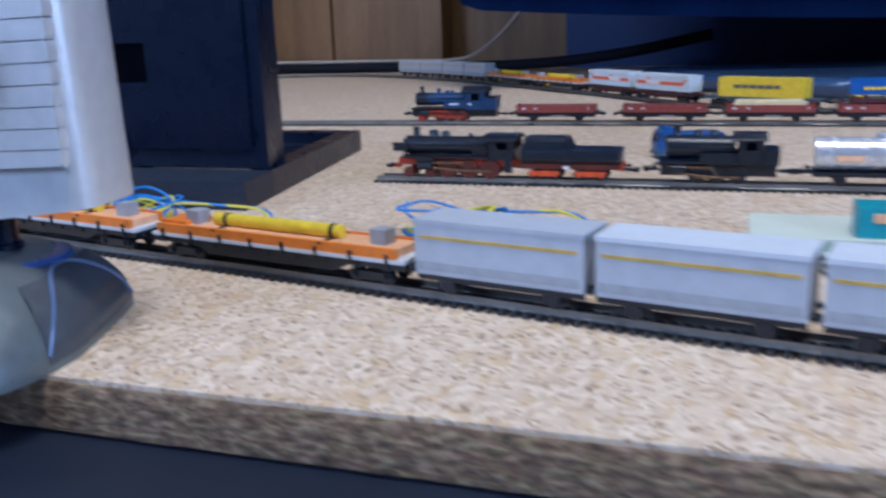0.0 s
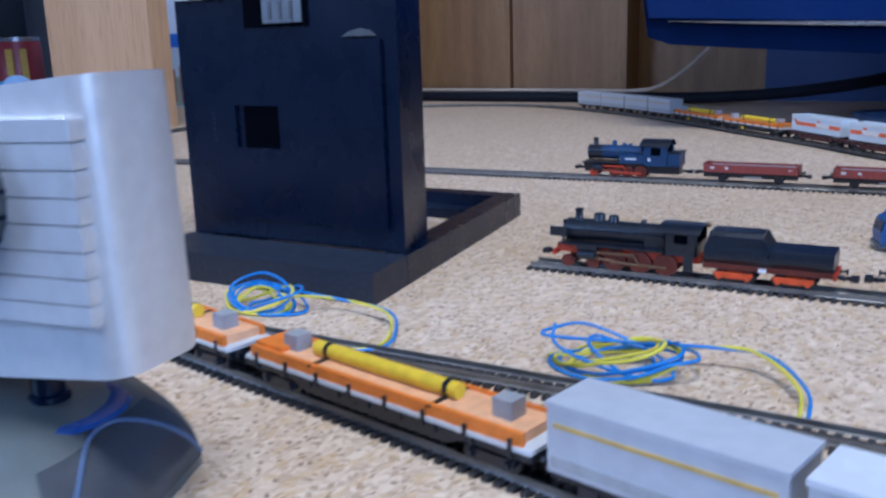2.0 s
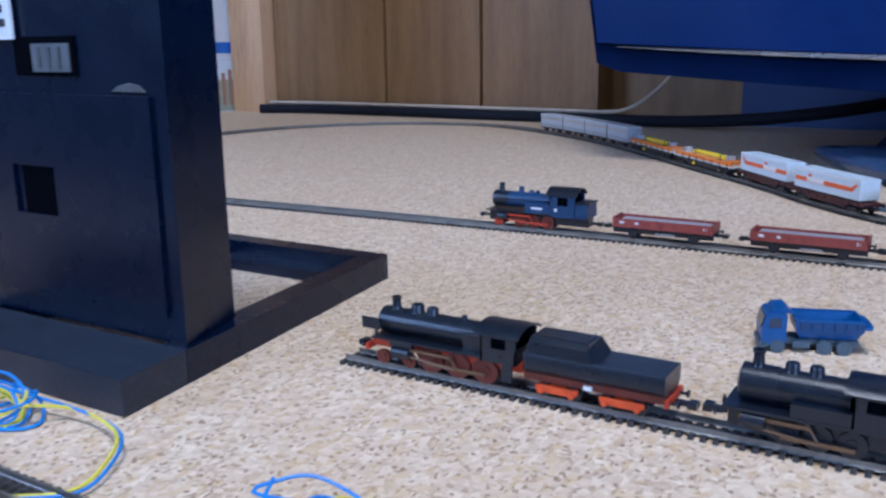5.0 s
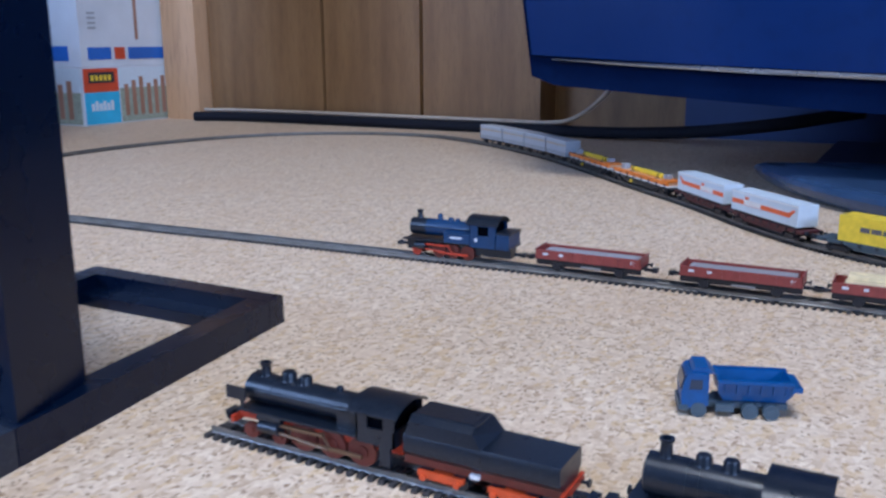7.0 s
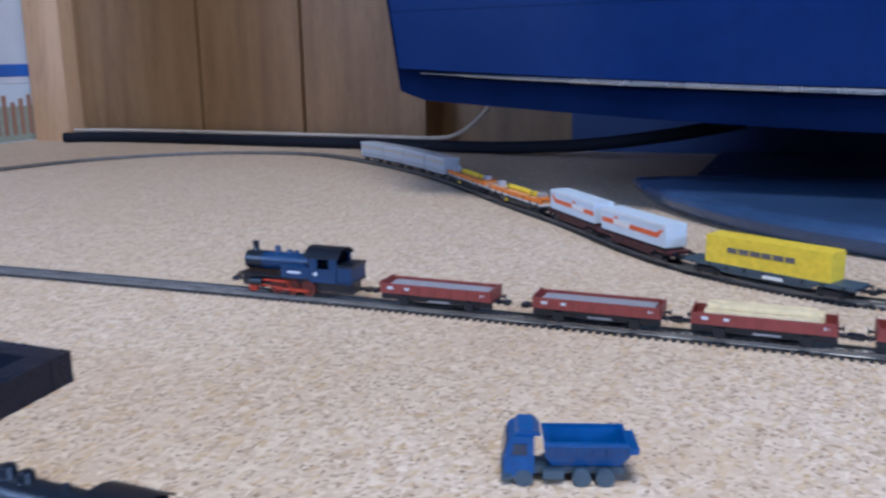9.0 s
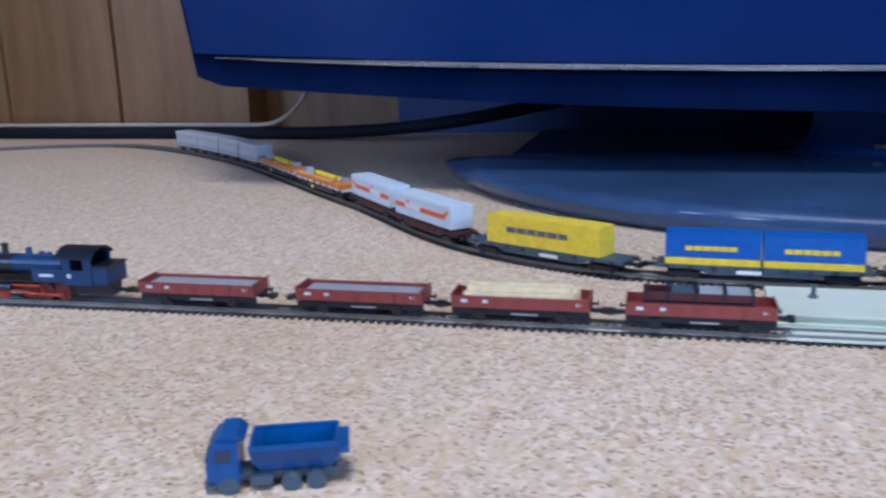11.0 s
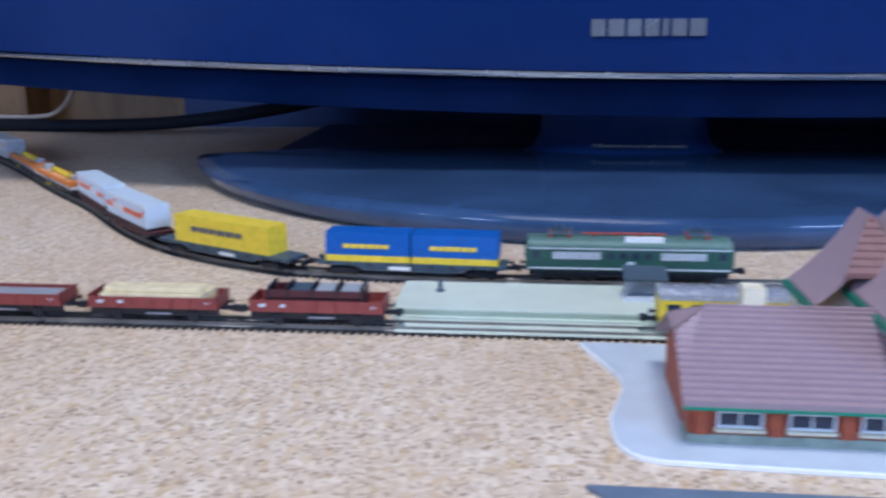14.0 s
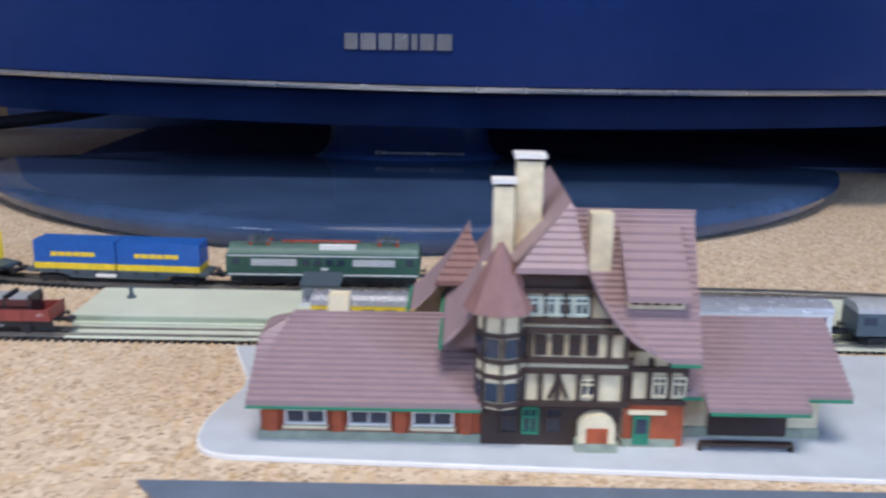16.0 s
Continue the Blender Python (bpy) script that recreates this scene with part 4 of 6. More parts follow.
# ---------- electric engine ----------
def electric_engine(at, turn):
    t = thing("electric_locomotive", "green electric locomotive model with raised pantographs", "model train", at, turn)
    L = 0.0540
    bm = B()
    box(bm, -L, -0.0092, 0.0068, L, 0.0092, 0.0195)
    bevel(bm, 0.0014, 3)
    body = part("body", bm, C_GREEN, t)
    arc = [(-0.0090, 0.0196), (-0.0086, 0.0212), (-0.0066, 0.0230), (-0.0035, 0.0239), (0.0035, 0.0239), (0.0066, 0.0230), (0.0086, 0.0212), (0.0090, 0.0196)]
    bm = B(); prism(bm, arc, -L + 0.001, L - 0.001, "x"); bevel(bm, 0.0008, 2, 50)
    roof = part("roof", bm, C_ROOFGREEN, t)
    for s in (-1, 1):
        y = s * 0.0093
        for z, h in ((0.0078, 0.0007), (0.0186, 0.0006)):
            pbox("pale_line", C_PALE, body, (-L + 0.001, y - 0.0002, z, L - 0.001, y + 0.0002, z + h))
        for x0, x1 in ((-0.040, -0.0145), (0.0165, 0.0400)):
            g = pbox("grille", C_GREY, body, (x0, y - 0.0003, 0.0132, x1, y + 0.0003, 0.0172))
            for k in range(4):
                pbox("slat", C_PALE, g, (x0 + 0.0004, y - 0.0005, 0.0136 + 0.0009 * k, x1 - 0.0004, y + 0.0005, 0.0139 + 0.0009 * k))
        for k in range(4):
            pbox("window", C_PANE, body, (-0.0115 + 0.0065 * k, y - 0.0003, 0.0138, -0.0075 + 0.0065 * k, y + 0.0003, 0.0168))
        pbox("badge", C_PALE, body, (-0.001, y - 0.0003, 0.0108, 0.003, y + 0.0003, 0.0122))
        for x in (-0.0505, 0.0465):
            pbox("window", C_PANE, body, (x, y - 0.0003, 0.0138, x + 0.0040, y + 0.0003, 0.0172))
    for e in (-1, 1):
        x = e * (L + 0.0001)
        for k in (-1, 1):
            pbox("window", C_PANE, body, (x - 0.0003, k * 0.0044 - 0.0030, 0.0140, x + 0.0003, k * 0.0044 + 0.0030, 0.0178))
        buffers(t, e * L, e); coupler(t, e * L, e)
        # pantograph, folded
        px = e * 0.036
        for k in (-1, 1):
            for q in (-1, 1):
                bm = B(); rod(bm, (px + q * 0.005, k * 0.004, 0.0232), (px + q * 0.005, k * 0.004, 0.0258), 0.0008, n=8)
                part("insulator", bm, C_RED, roof)
        for k in (-1, 1):
            bm = B(); rod(bm, (px - 0.007, k * 0.0045, 0.0260), (px + 0.007, k * 0.0045, 0.0260), 0.0004, n=6)
            part("pantograph_base", bm, C_GUN, roof)
            bm = B(); rod(bm, (px - 0.006, k * 0.0040, 0.0262), (px + 0.007, k * 0.0030, 0.0278), 0.0003, n=6)
            part("pantograph_arm", bm, C_GUN, roof)
            bm = B(); rod(bm, (px + 0.006, k * 0.0040, 0.0262), (px - 0.007, k * 0.0030, 0.0278), 0.0003, n=6)
            part("pantograph_arm", bm, C_GUN, roof)
        for q in (-1, 1):
            bm = B(); rod(bm, (px + q * 0.002, -0.0085, 0.0282), (px + q * 0.002, 0.0085, 0.0282), 0.0004, n=6)
            part("pantograph_bow", bm, C_GUN, roof)
    bm = B()
    rod(bm, (-0.024, 0.0, 0.0252), (0.020, 0.0, 0.0252), 0.0005, n=6)
    for x in (-0.018, -0.006, 0.006, 0.016):
        rod(bm, (x, 0, 0.0238), (x, 0, 0.0256), 0.0007, n=8)
    part("roof_cable", bm, C_RED, roof)
    pbox("roof_hatch", C_WHITE, roof, (-0.002, -0.0075, 0.0222, 0.018, -0.0035, 0.0246), 0.0003)
    pbox("frame_skirt", C_BLACK, t, (-L + 0.002, -0.0086, 0.0040, L - 0.002, 0.0086, 0.0068), 0.0004)
    for e in (-1, 1):
        b = bogie(t, e * 0.031, C_BLACK, 0.022, 0.0038, 0.0030)
        for s in (-1, 1):
            wheel(b, e * 0.031, s * 0.0050, 0.0038)


# ---------- wagons ----------
def low_wagon(at, turn, load, label):
    t = thing("low_sided_wagon", label, "model wagon", at, turn, "wagons behind the blue engine")
    L, w = 0.0312, 0.0085
    pbox("floor_plate", C_BROWN, t, (-L, -w, 0.0072, L, w, 0.0084))
    for s in (-1, 1):
        y0, y1 = sorted((s * w, s * (w - 0.0007)))
        side = pbox("side_board", C_BROWN, t, (-L, y0, 0.0084, L, y1, 0.0126), 0.0002)
        for k in range(7):
            x = -L + 0.004 + 0.009 * k
            pbox("stake", C_BROWN, side, (x - 0.0005, s * (w + 0.0003) - 0.0003, 0.0076, x + 0.0005, s * (w + 0.0003) + 0.0003, 0.0126))
        for x, ww in ((-0.0265, 0.003), (-0.0165, 0.0022), (0.0255, 0.002)):
            pbox("stencil", C_PALE, side, (x, s * (w + 0.0002) - 0.0002, 0.0096, x + ww, s * (w + 0.0002) + 0.0002, 0.0110))
        pbox("sole_bar", C_BLACK, t, (-L, s * 0.0062 - 0.0006, 0.0036, L, s * 0.0062 + 0.0006, 0.0072))
        for x in (-0.0185, 0.0185):
            ax = pbox("axle_guard", C_BLACK, t, (x - 0.0025, s * 0.0070 - 0.0005, 0.0020, x + 0.0025, s * 0.0070 + 0.0005, 0.0058), 0.0002)
            wheel(t, x, s * 0.0050, 0.0030)
        pbox("brake_rod", C_METAL, t, (-0.004, s * 0.0068 - 0.0003, 0.0040, 0.008, s * 0.0068 + 0.0003, 0.0048))
    for e in (-1, 1):
        x0, x1 = sorted((e * L, e * (L - 0.0007)))
        pbox("end_board", C_BROWN, t, (x0, -w, 0.0084, x1, w, 0.0134), 0.0002)
        buffers(t, e * L, e); coupler(t, e * L, e)
    if load == "metal":
        pbox("sheet_load", C_METAL, t, (-L + 0.0035, -0.0070, 0.0084, L - 0.0035, 0.0070, 0.0112), 0.0003)
    if load == "planks":
        for k in range(4):
            pbox("plank", C_PLANK, t, (-0.0255 + 0.0006 * k, -0.0074 + 0.0038 * k, 0.0086, 0.0235 + 0.0008 * k, -0.0040 + 0.0038 * k, 0.0138 + 0.0003 * (k % 2)), 0.0004)
        for k in range(2):
            pbox("plank", C_PLANK, t, (-0.0245, -0.0050 + 0.0055 * k, 0.0142, 0.0225, -0.0012 + 0.0055 * k, 0.0160), 0.0004)
    if load == "frames":
        for k in range(2):
            z = 0.0098 + 0.0040 * k
            for s in (-1, 1):
                pbox("beam", C_MAROON, t, (-0.024, s * 0.0055 - 0.0012, z, 0.022, s * 0.0055 + 0.0012, z + 0.0032), 0.0003)
        for k in range(3):
            pbox("roof_panel", C_GREY if k else C_GUN, t, (-0.012 + 0.0115 * k, -0.0058, 0.0165, -0.0025 + 0.0115 * k, 0.0058, 0.0174), 0.0002)
        for x in (-0.022, -0.0135, -0.002, 0.0095, 0.021):
            pbox("strap", C_BLACK, t, (x - 0.0005, -0.0070, 0.0090, x + 0.0005, 0.0070, 0.0190))


def mark_row(parent, x, y, z, widths, h, mat, s=-1, gap=0.0007):
    for w in widths:
        bm = B(); box(bm, x, min(y, y + s * 0.0003), z, x + w, max(y, y + s * 0.0003), z + h)
        part("mark", bm, mat, parent)
        x += w + gap


def flat_frame(t, L, mat, deck):
    pbox("deck", mat, t, (-L, -0.0084, 0.0062, L, 0.0084, 0.0082), 0.0002)
    bm = B(); prism(bm, [(-L * 0.62, 0.0062), (L * 0.62, 0.0062), (L * 0.5, 0.0034), (-L * 0.5, 0.0034)], -0.0078, 0.0078)
    part("truss", bm, mat, t)
    for k in range(9):
        x = -L + 0.006 + (2 * L - 0.012) * k / 8
        for s in (-1, 1):
            pbox("bracket", C_BLACK, t, (x - 0.0007, s * 0.0087 - 0.0003, 0.0060, x + 0.0007, s * 0.0087 + 0.0003, 0.0080))
    for e in (-1, 1):
        bogie(t, e * (L - 0.014), C_BLACK, 0.0115)
        buffers(t, e * L, e); coupler(t, e * L, e)


def container(parent, x0, x1, mat, ribs, band=None, z0=0.0083, z1=0.0245):
    bm = B(); box(bm, x0, -0.0078, z0, x1, 0.0078, z1); bevel(bm, 0.0004, 2)
    c = part("container", bm, mat, parent)
    if ribs:
        n = int((x1 - x0) / 0.0034)
        for k in range(n):
            x = x0 + 0.0022 + (x1 - x0 - 0.0044) * k / (n - 1)
            for s in (-1, 1):
                y0, y1 = sorted((s * 0.0077, s * 0.00805))
                pbox("rib", mat, c, (x - 0.0005, y0, z0 + 0.0012, x + 0.0005, y1, z1 - 0.0012))
    return c


def yellow_wagon(at, turn):
    t = thing("container_wagon", "grey flat wagon carrying one yellow container", "model wagon", at, turn, "wagons of the long train")
    flat_frame(t, 0.0520, C_GUN, 0)
    c = container(t, -0.038, 0.038, C_YELLOW, False)
    for s in (-1, 1):
        mark_row(c, -0.0235, s * 0.00785, 0.0156, (0.0060, 0.0064, 0.0060, 0.0058, 0.0064, 0.0056), 0.0030, C_INKBLUE, s, 0.0010)
    pbox("plate", C_WHITE, t, (0.0, -0.0093, 0.0045, 0.012, -0.0089, 0.0064))


def blue_wagon(at, turn):
    t = thing("container_wagon", "grey flat wagon carrying two blue and yellow containers", "model wagon", at, turn, "wagons of the long train")
    flat_frame(t, 0.0520, C_GUN, 0)
    for x0, x1 in ((-0.0475, -0.0005), (0.0005, 0.0475)):
        c = container(t, x0, x1, C_BOXBLUE, False, z0=0.0119)
        pbox("base_band", C_YELLOW, c, (x0, -0.0079, 0.0083, x1, 0.0079, 0.0118), 0.0003)
        for s in (-1, 1):
            mark_row(c, x0 + 0.0100, s * 0.00785, 0.0158, (0.0036, 0.0040, 0.0036, 0.0036, 0.0040, 0.0036), 0.0024, C_YELLOW, s, 0.0006)
        for k in range(2):
            pbox("door_bar", C_BOXBLUE, c, (x1 - 0.0001, -0.004 + 0.0075 * k, 0.0125, x1 + 0.0003, -0.0035 + 0.0075 * k, 0.024))
    pbox("plate", C_WHITE, t, (-0.012, -0.0093, 0.0045, 0.0, -0.0089, 0.0064))


def striped_wagon(at, turn, flip):
    t = thing("container_wagon", "maroon flat wagon carrying a pale container with an orange stripe", "model wagon", at, turn, "wagons of the long train")
    flat_frame(t, 0.0430, C_MAROON, 0)
    c = container(t, -0.038, 0.038, C_BOXPALE, False, z0=0.0098)
    pbox("underframe", C_BLACK, c, (-0.036, -0.0072, 0.0083, 0.036, 0.0072, 0.0097))
    for s in (-1, 1):
        y0, y1 = sorted((s * 0.00775, s * 0.00805))
        bm = B(); prism(bm, [(flip * x, z) for x, z in ((-0.0355, 0.0207), (-0.0325, 0.0207), (-0.0285, 0.0182), (0.0370, 0.0182), (0.0370, 0.0150), (-0.0295, 0.0150))], y0, y1)
        part("stripe", bm, C_STRIPE, c)
        xs = 0.002 if flip > 0 else -0.022
        mark_row(c, xs, s * 0.0081, 0.0153, (0.0020, 0.0030, 0.0012, 0.0030, 0.0030, 0.0028, 0.0016), 0.0036, C_WHITE, s, 0.0005)
        mark_row(c, xs + 0.001, s * 0.0081, 0.0192, (0.0014, 0.0022), 0.0018, C_STRIPE, s, 0.0006)
        pbox("rim", C_WHITE, c, (-0.038, s * 0.00785 - 0.0003, 0.0229, 0.038, s * 0.00785 + 0.0003, 0.0237))


def orange_wagon(at, turn, group):
    t = thing("stake_wagon", "black flat wagon loaded with orange beams and a yellow pipe", "model wagon", at, turn, group)
    L = 0.0550
    flat_frame(t, L, C_BLACK, 0)
    pbox("deck_edge", C_PALE, t, (-L, -0.0088, 0.0082, L, 0.0088, 0.0094), 0.0002)
    pbox("load_bed", C_PEACH, t, (-0.0510, -0.0068, 0.0094, 0.0515, 0.0068, 0.0122), 0.0003)
    for s in (-1, 1):
        pbox("beam", C_ORANGE, t, (-0.0520, s * 0.0075 - 0.0008, 0.0094, 0.0525, s * 0.0075 + 0.0008, 0.0128), 0.0003)
    pbox("beam", C_ORANGE, t, (0.040, -0.0062, 0.0122, 0.0525, 0.0062, 0.0136), 0.0003)
    bm = B(); rod(bm, (-0.0260, 0, 0.0145), (0.0300, 0, 0.0145), 0.0023, n=18)
    pipe = part("pipe", bm, C_YELLOW, t, "yellow pipe")
    for x in (-0.0225, 0.0245):
        bm = B(); rod(bm, (x - 0.0008, 0, 0.0145), (x + 0.0008, 0, 0.0145), 0.0025, n=18); box(bm, x - 0.0007, -0.0085, 0.0120, x + 0.0007, 0.0085, 0.0126)
        part("strap", bm, C_BLACK, pipe)
    for x in (-0.0420, 0.0395):
        pbox("end_block", C_GREY, t, (x - 0.0030, -0.0030, 0.0122, x + 0.0030, 0.0030, 0.0172), 0.0006)
    for k in range(8):
        x = -0.049 + 0.014 * k
        for s in (-1, 1):
            pbox("stake", C_BLACK, t, (x - 0.0005, s * 0.0091 - 0.0003, 0.0070, x + 0.0005, s * 0.0091 + 0.0003, 0.0112))
    bm = B(); rod(bm, (-0.0130, -0.0080, 0.0048), (-0.0130, -0.0094, 0.0048), 0.0016, n=14)
    part("brake_wheel", bm, C_YELLOW, t, "yellow hand wheel")


def grey_van(at, turn, roof):
    t = thing("covered_wagon", "plain grey covered wagon with a smooth pale roof", "model wagon", at, turn, "grey wagons of the near train")
    L = 0.0272
    bm = B(); box(bm, -L, -0.0086, 0.0066, L, 0.0086, 0.0222); bevel(bm, 0.0005, 2)
    body = part("body", bm, C_VAN, t)
    bm = B(); box(bm, -L - 0.0004, -0.0089, 0.0222, L + 0.0004, 0.0089, 0.0236); bevel(bm, 0.0006, 2)
    part("roof", bm, roof, t)
    for s in (-1, 1):
        pbox("gold_line", C_GOLD, body, (-0.0255, s * 0.0087 - 0.0002, 0.0178, 0.0255, s * 0.0087 + 0.0002, 0.0187))
        pbox("grey_panel", C_GREY, body, (-0.0262, s * 0.0087 - 0.0002, 0.0080, 0.0262, s * 0.0087 + 0.0002, 0.0108))
        pbox("sole_bar", C_BLACK, t, (-L, s * 0.0068 - 0.0006, 0.0045, L, s * 0.0068 + 0.0006, 0.0066))
        for x in (-0.017, 0.017):
            pbox("axle_guard", C_BLACK, t, (x - 0.0025, s * 0.0072 - 0.0005, 0.0020, x + 0.0025, s * 0.0072 + 0.0005, 0.0048))
            wheel(t, x, s * 0.0050, 0.0030)
    for e in (-1, 1):
        coupler(t, e * L, e); buffers(t, e * L, e)


def coach(at, turn, L, body_mat, roof_mat, label):
    t = thing("coach", label, "model coach", at, turn)
    bm = B(); box(bm, -L, -0.0088, 0.0058, L, 0.0088, 0.0170); bevel(bm, 0.0006, 2)
    body = part("body", bm, body_mat, t)
    bm = B(); prism(bm, [(-0.0090, 0.0169), (-0.0082, 0.0192), (-0.0048, 0.0208), (0.0048, 0.0208), (0.0082, 0.0192), (0.0090, 0.0169)], -L - 0.0003, L + 0.0003, "x")
    part("roof", bm, roof_mat, t)
    n = int(2 * L / 0.010)
    for k in range(n):
        x = -L + 0.006 + (2 * L - 0.012) * k / max(1, n - 1)
        for s in (-1, 1):
            pbox("window", C_PANE, body, (x - 0.0030, s * 0.0089 - 0.0002, 0.0112, x + 0.0030, s * 0.0089 + 0.0002, 0.0150))
    for e in (-1, 1):
        bogie(t, e * (L - 0.013), C_BLACK, 0.0125)
        coupler(t, e * L, e); buffers(t, e * L, e)


def tank_wagon(at, turn):
    t = thing("tank_wagon", "shiny silver tank wagon with a grey panel", "model wagon", at, turn)
    L = 0.030
    pbox("underframe", C_BLACK, t, (-L, -0.0075, 0.0045, L, 0.0075, 0.0066), 0.0003)
    bm = B(); rod(bm, (-L + 0.001, 0, 0.0145), (L - 0.001, 0, 0.0145), 0.0078, n=32); bevel(bm, 0.0010, 2, 60)
    tk = part("tank", bm, C_TANK, t)
    bm = B(); lathe(bm, [(0.003, 0), (0.003, 0.0022), (0.002, 0.0028)], (0, 0, 0.0218), 18)
    part("filler", bm, C_TANK, tk)
    for s in (-1, 1):
        pbox("panel", C_GREY, t, (0.000, s * 0.0080 - 0.0003, 0.0100, 0.014, s * 0.0080 + 0.0003, 0.0138))
        pbox("pink_mark", C_PEACH, t, (-0.020, s * 0.0080 - 0.0003, 0.0122, -0.008, s * 0.0080 + 0.0003, 0.0145))
        for x in (-0.018, 0.018):
            wheel(t, x, s * 0.0050, 0.0030)
    for e in (-1, 1):
        coupler(t, e * L, e); buffers(t, e * L, e)


C_INKBLUE = paint("letter_blue", (0.12, 0.11, 0.12), 0.5, grain=3000)
C_TANK = paint("tank_silver", (0.66, 0.68, 0.72), 0.25, 0.6, grain=2500, vary=0.05)

FAR_WAGONS = [("metal", -0.0372, "empty-looking red-brown low wagon with a grey floor load"), ("metal", 0.0468, "red-brown low wagon with a grey floor load"),
              ("planks", 0.1228, "red-brown low wagon loaded with pale planks"), ("frames", 0.2003, "red-brown low wagon loaded with dark frames")]
for load, x, label in FAR_WAGONS:
    low_wagon((x, 0.7475, RAIL_Z), 0.4, load, label)
tank_wagon((0.166, 0.4895, RAIL_Z), 0)
tank_wagon((0.236, 0.4895, RAIL_Z), 0)


def way_to(x, y):
    """How far along the loop the point nearest to (x, y) lies."""
    best = min(range(len(LOOP_LINE)), key=lambda i: (LOOP_LINE[i].x - x) ** 2 + (LOOP_LINE[i].y - y) ** 2)
    return best * 0.004


def long_train():
    s = way_to(0.406, 0.836) - 0.057
    at, turn = on_track(LOOP_LINE, s); electric_engine(at, turn)
    s -= 0.057 + 0.006 + 0.0525
    at, turn = on_track(LOOP_LINE, s); blue_wagon(at, turn)
    s -= 0.116
    at, turn = on_track(LOOP_LINE, s); yellow_wagon(at, turn)
    s -= 0.1055
    at, turn = on_track(LOOP_LINE, s); striped_wagon(at, turn, -1)
    s -= 0.0905
    at, turn = on_track(LOOP_LINE, s); striped_wagon(at, turn, 1)
    s -= 0.106
    for k in range(2):
        at, turn = on_track(LOOP_LINE, s); orange_wagon(at, turn, "wagons of the long train")
        s -= 0.1180
    s += 0.030
    for k in range(4):
        at, turn = on_track(LOOP_LINE, s); grey_van(at, turn, C_PALE)
        s -= 0.0580


# Added second copy of wagons from the one long train, farther back round the loop.
def near_train_copy():
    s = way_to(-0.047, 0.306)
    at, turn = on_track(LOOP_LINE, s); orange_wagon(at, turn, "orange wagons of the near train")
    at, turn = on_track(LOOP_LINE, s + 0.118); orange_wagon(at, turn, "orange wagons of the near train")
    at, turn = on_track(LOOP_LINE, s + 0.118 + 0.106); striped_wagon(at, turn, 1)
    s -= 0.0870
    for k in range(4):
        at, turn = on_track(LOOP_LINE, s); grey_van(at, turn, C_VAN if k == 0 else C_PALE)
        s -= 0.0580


long_train()
near_train_copy()
coach((0.412, 0.7495, RAIL_Z), 0, 0.058, C_YELLOW, C_TANK, "yellow railcar model with a silver roof")
coach((0.540, 0.750, RAIL_Z), 0, 0.058, C_PALE, C_TANK, "silver coach model with a shiny roof")
coach((0.668, 0.7505, RAIL_Z), 0, 0.058, C_GUN, C_GREY, "grey-blue coach model with a grey roof")


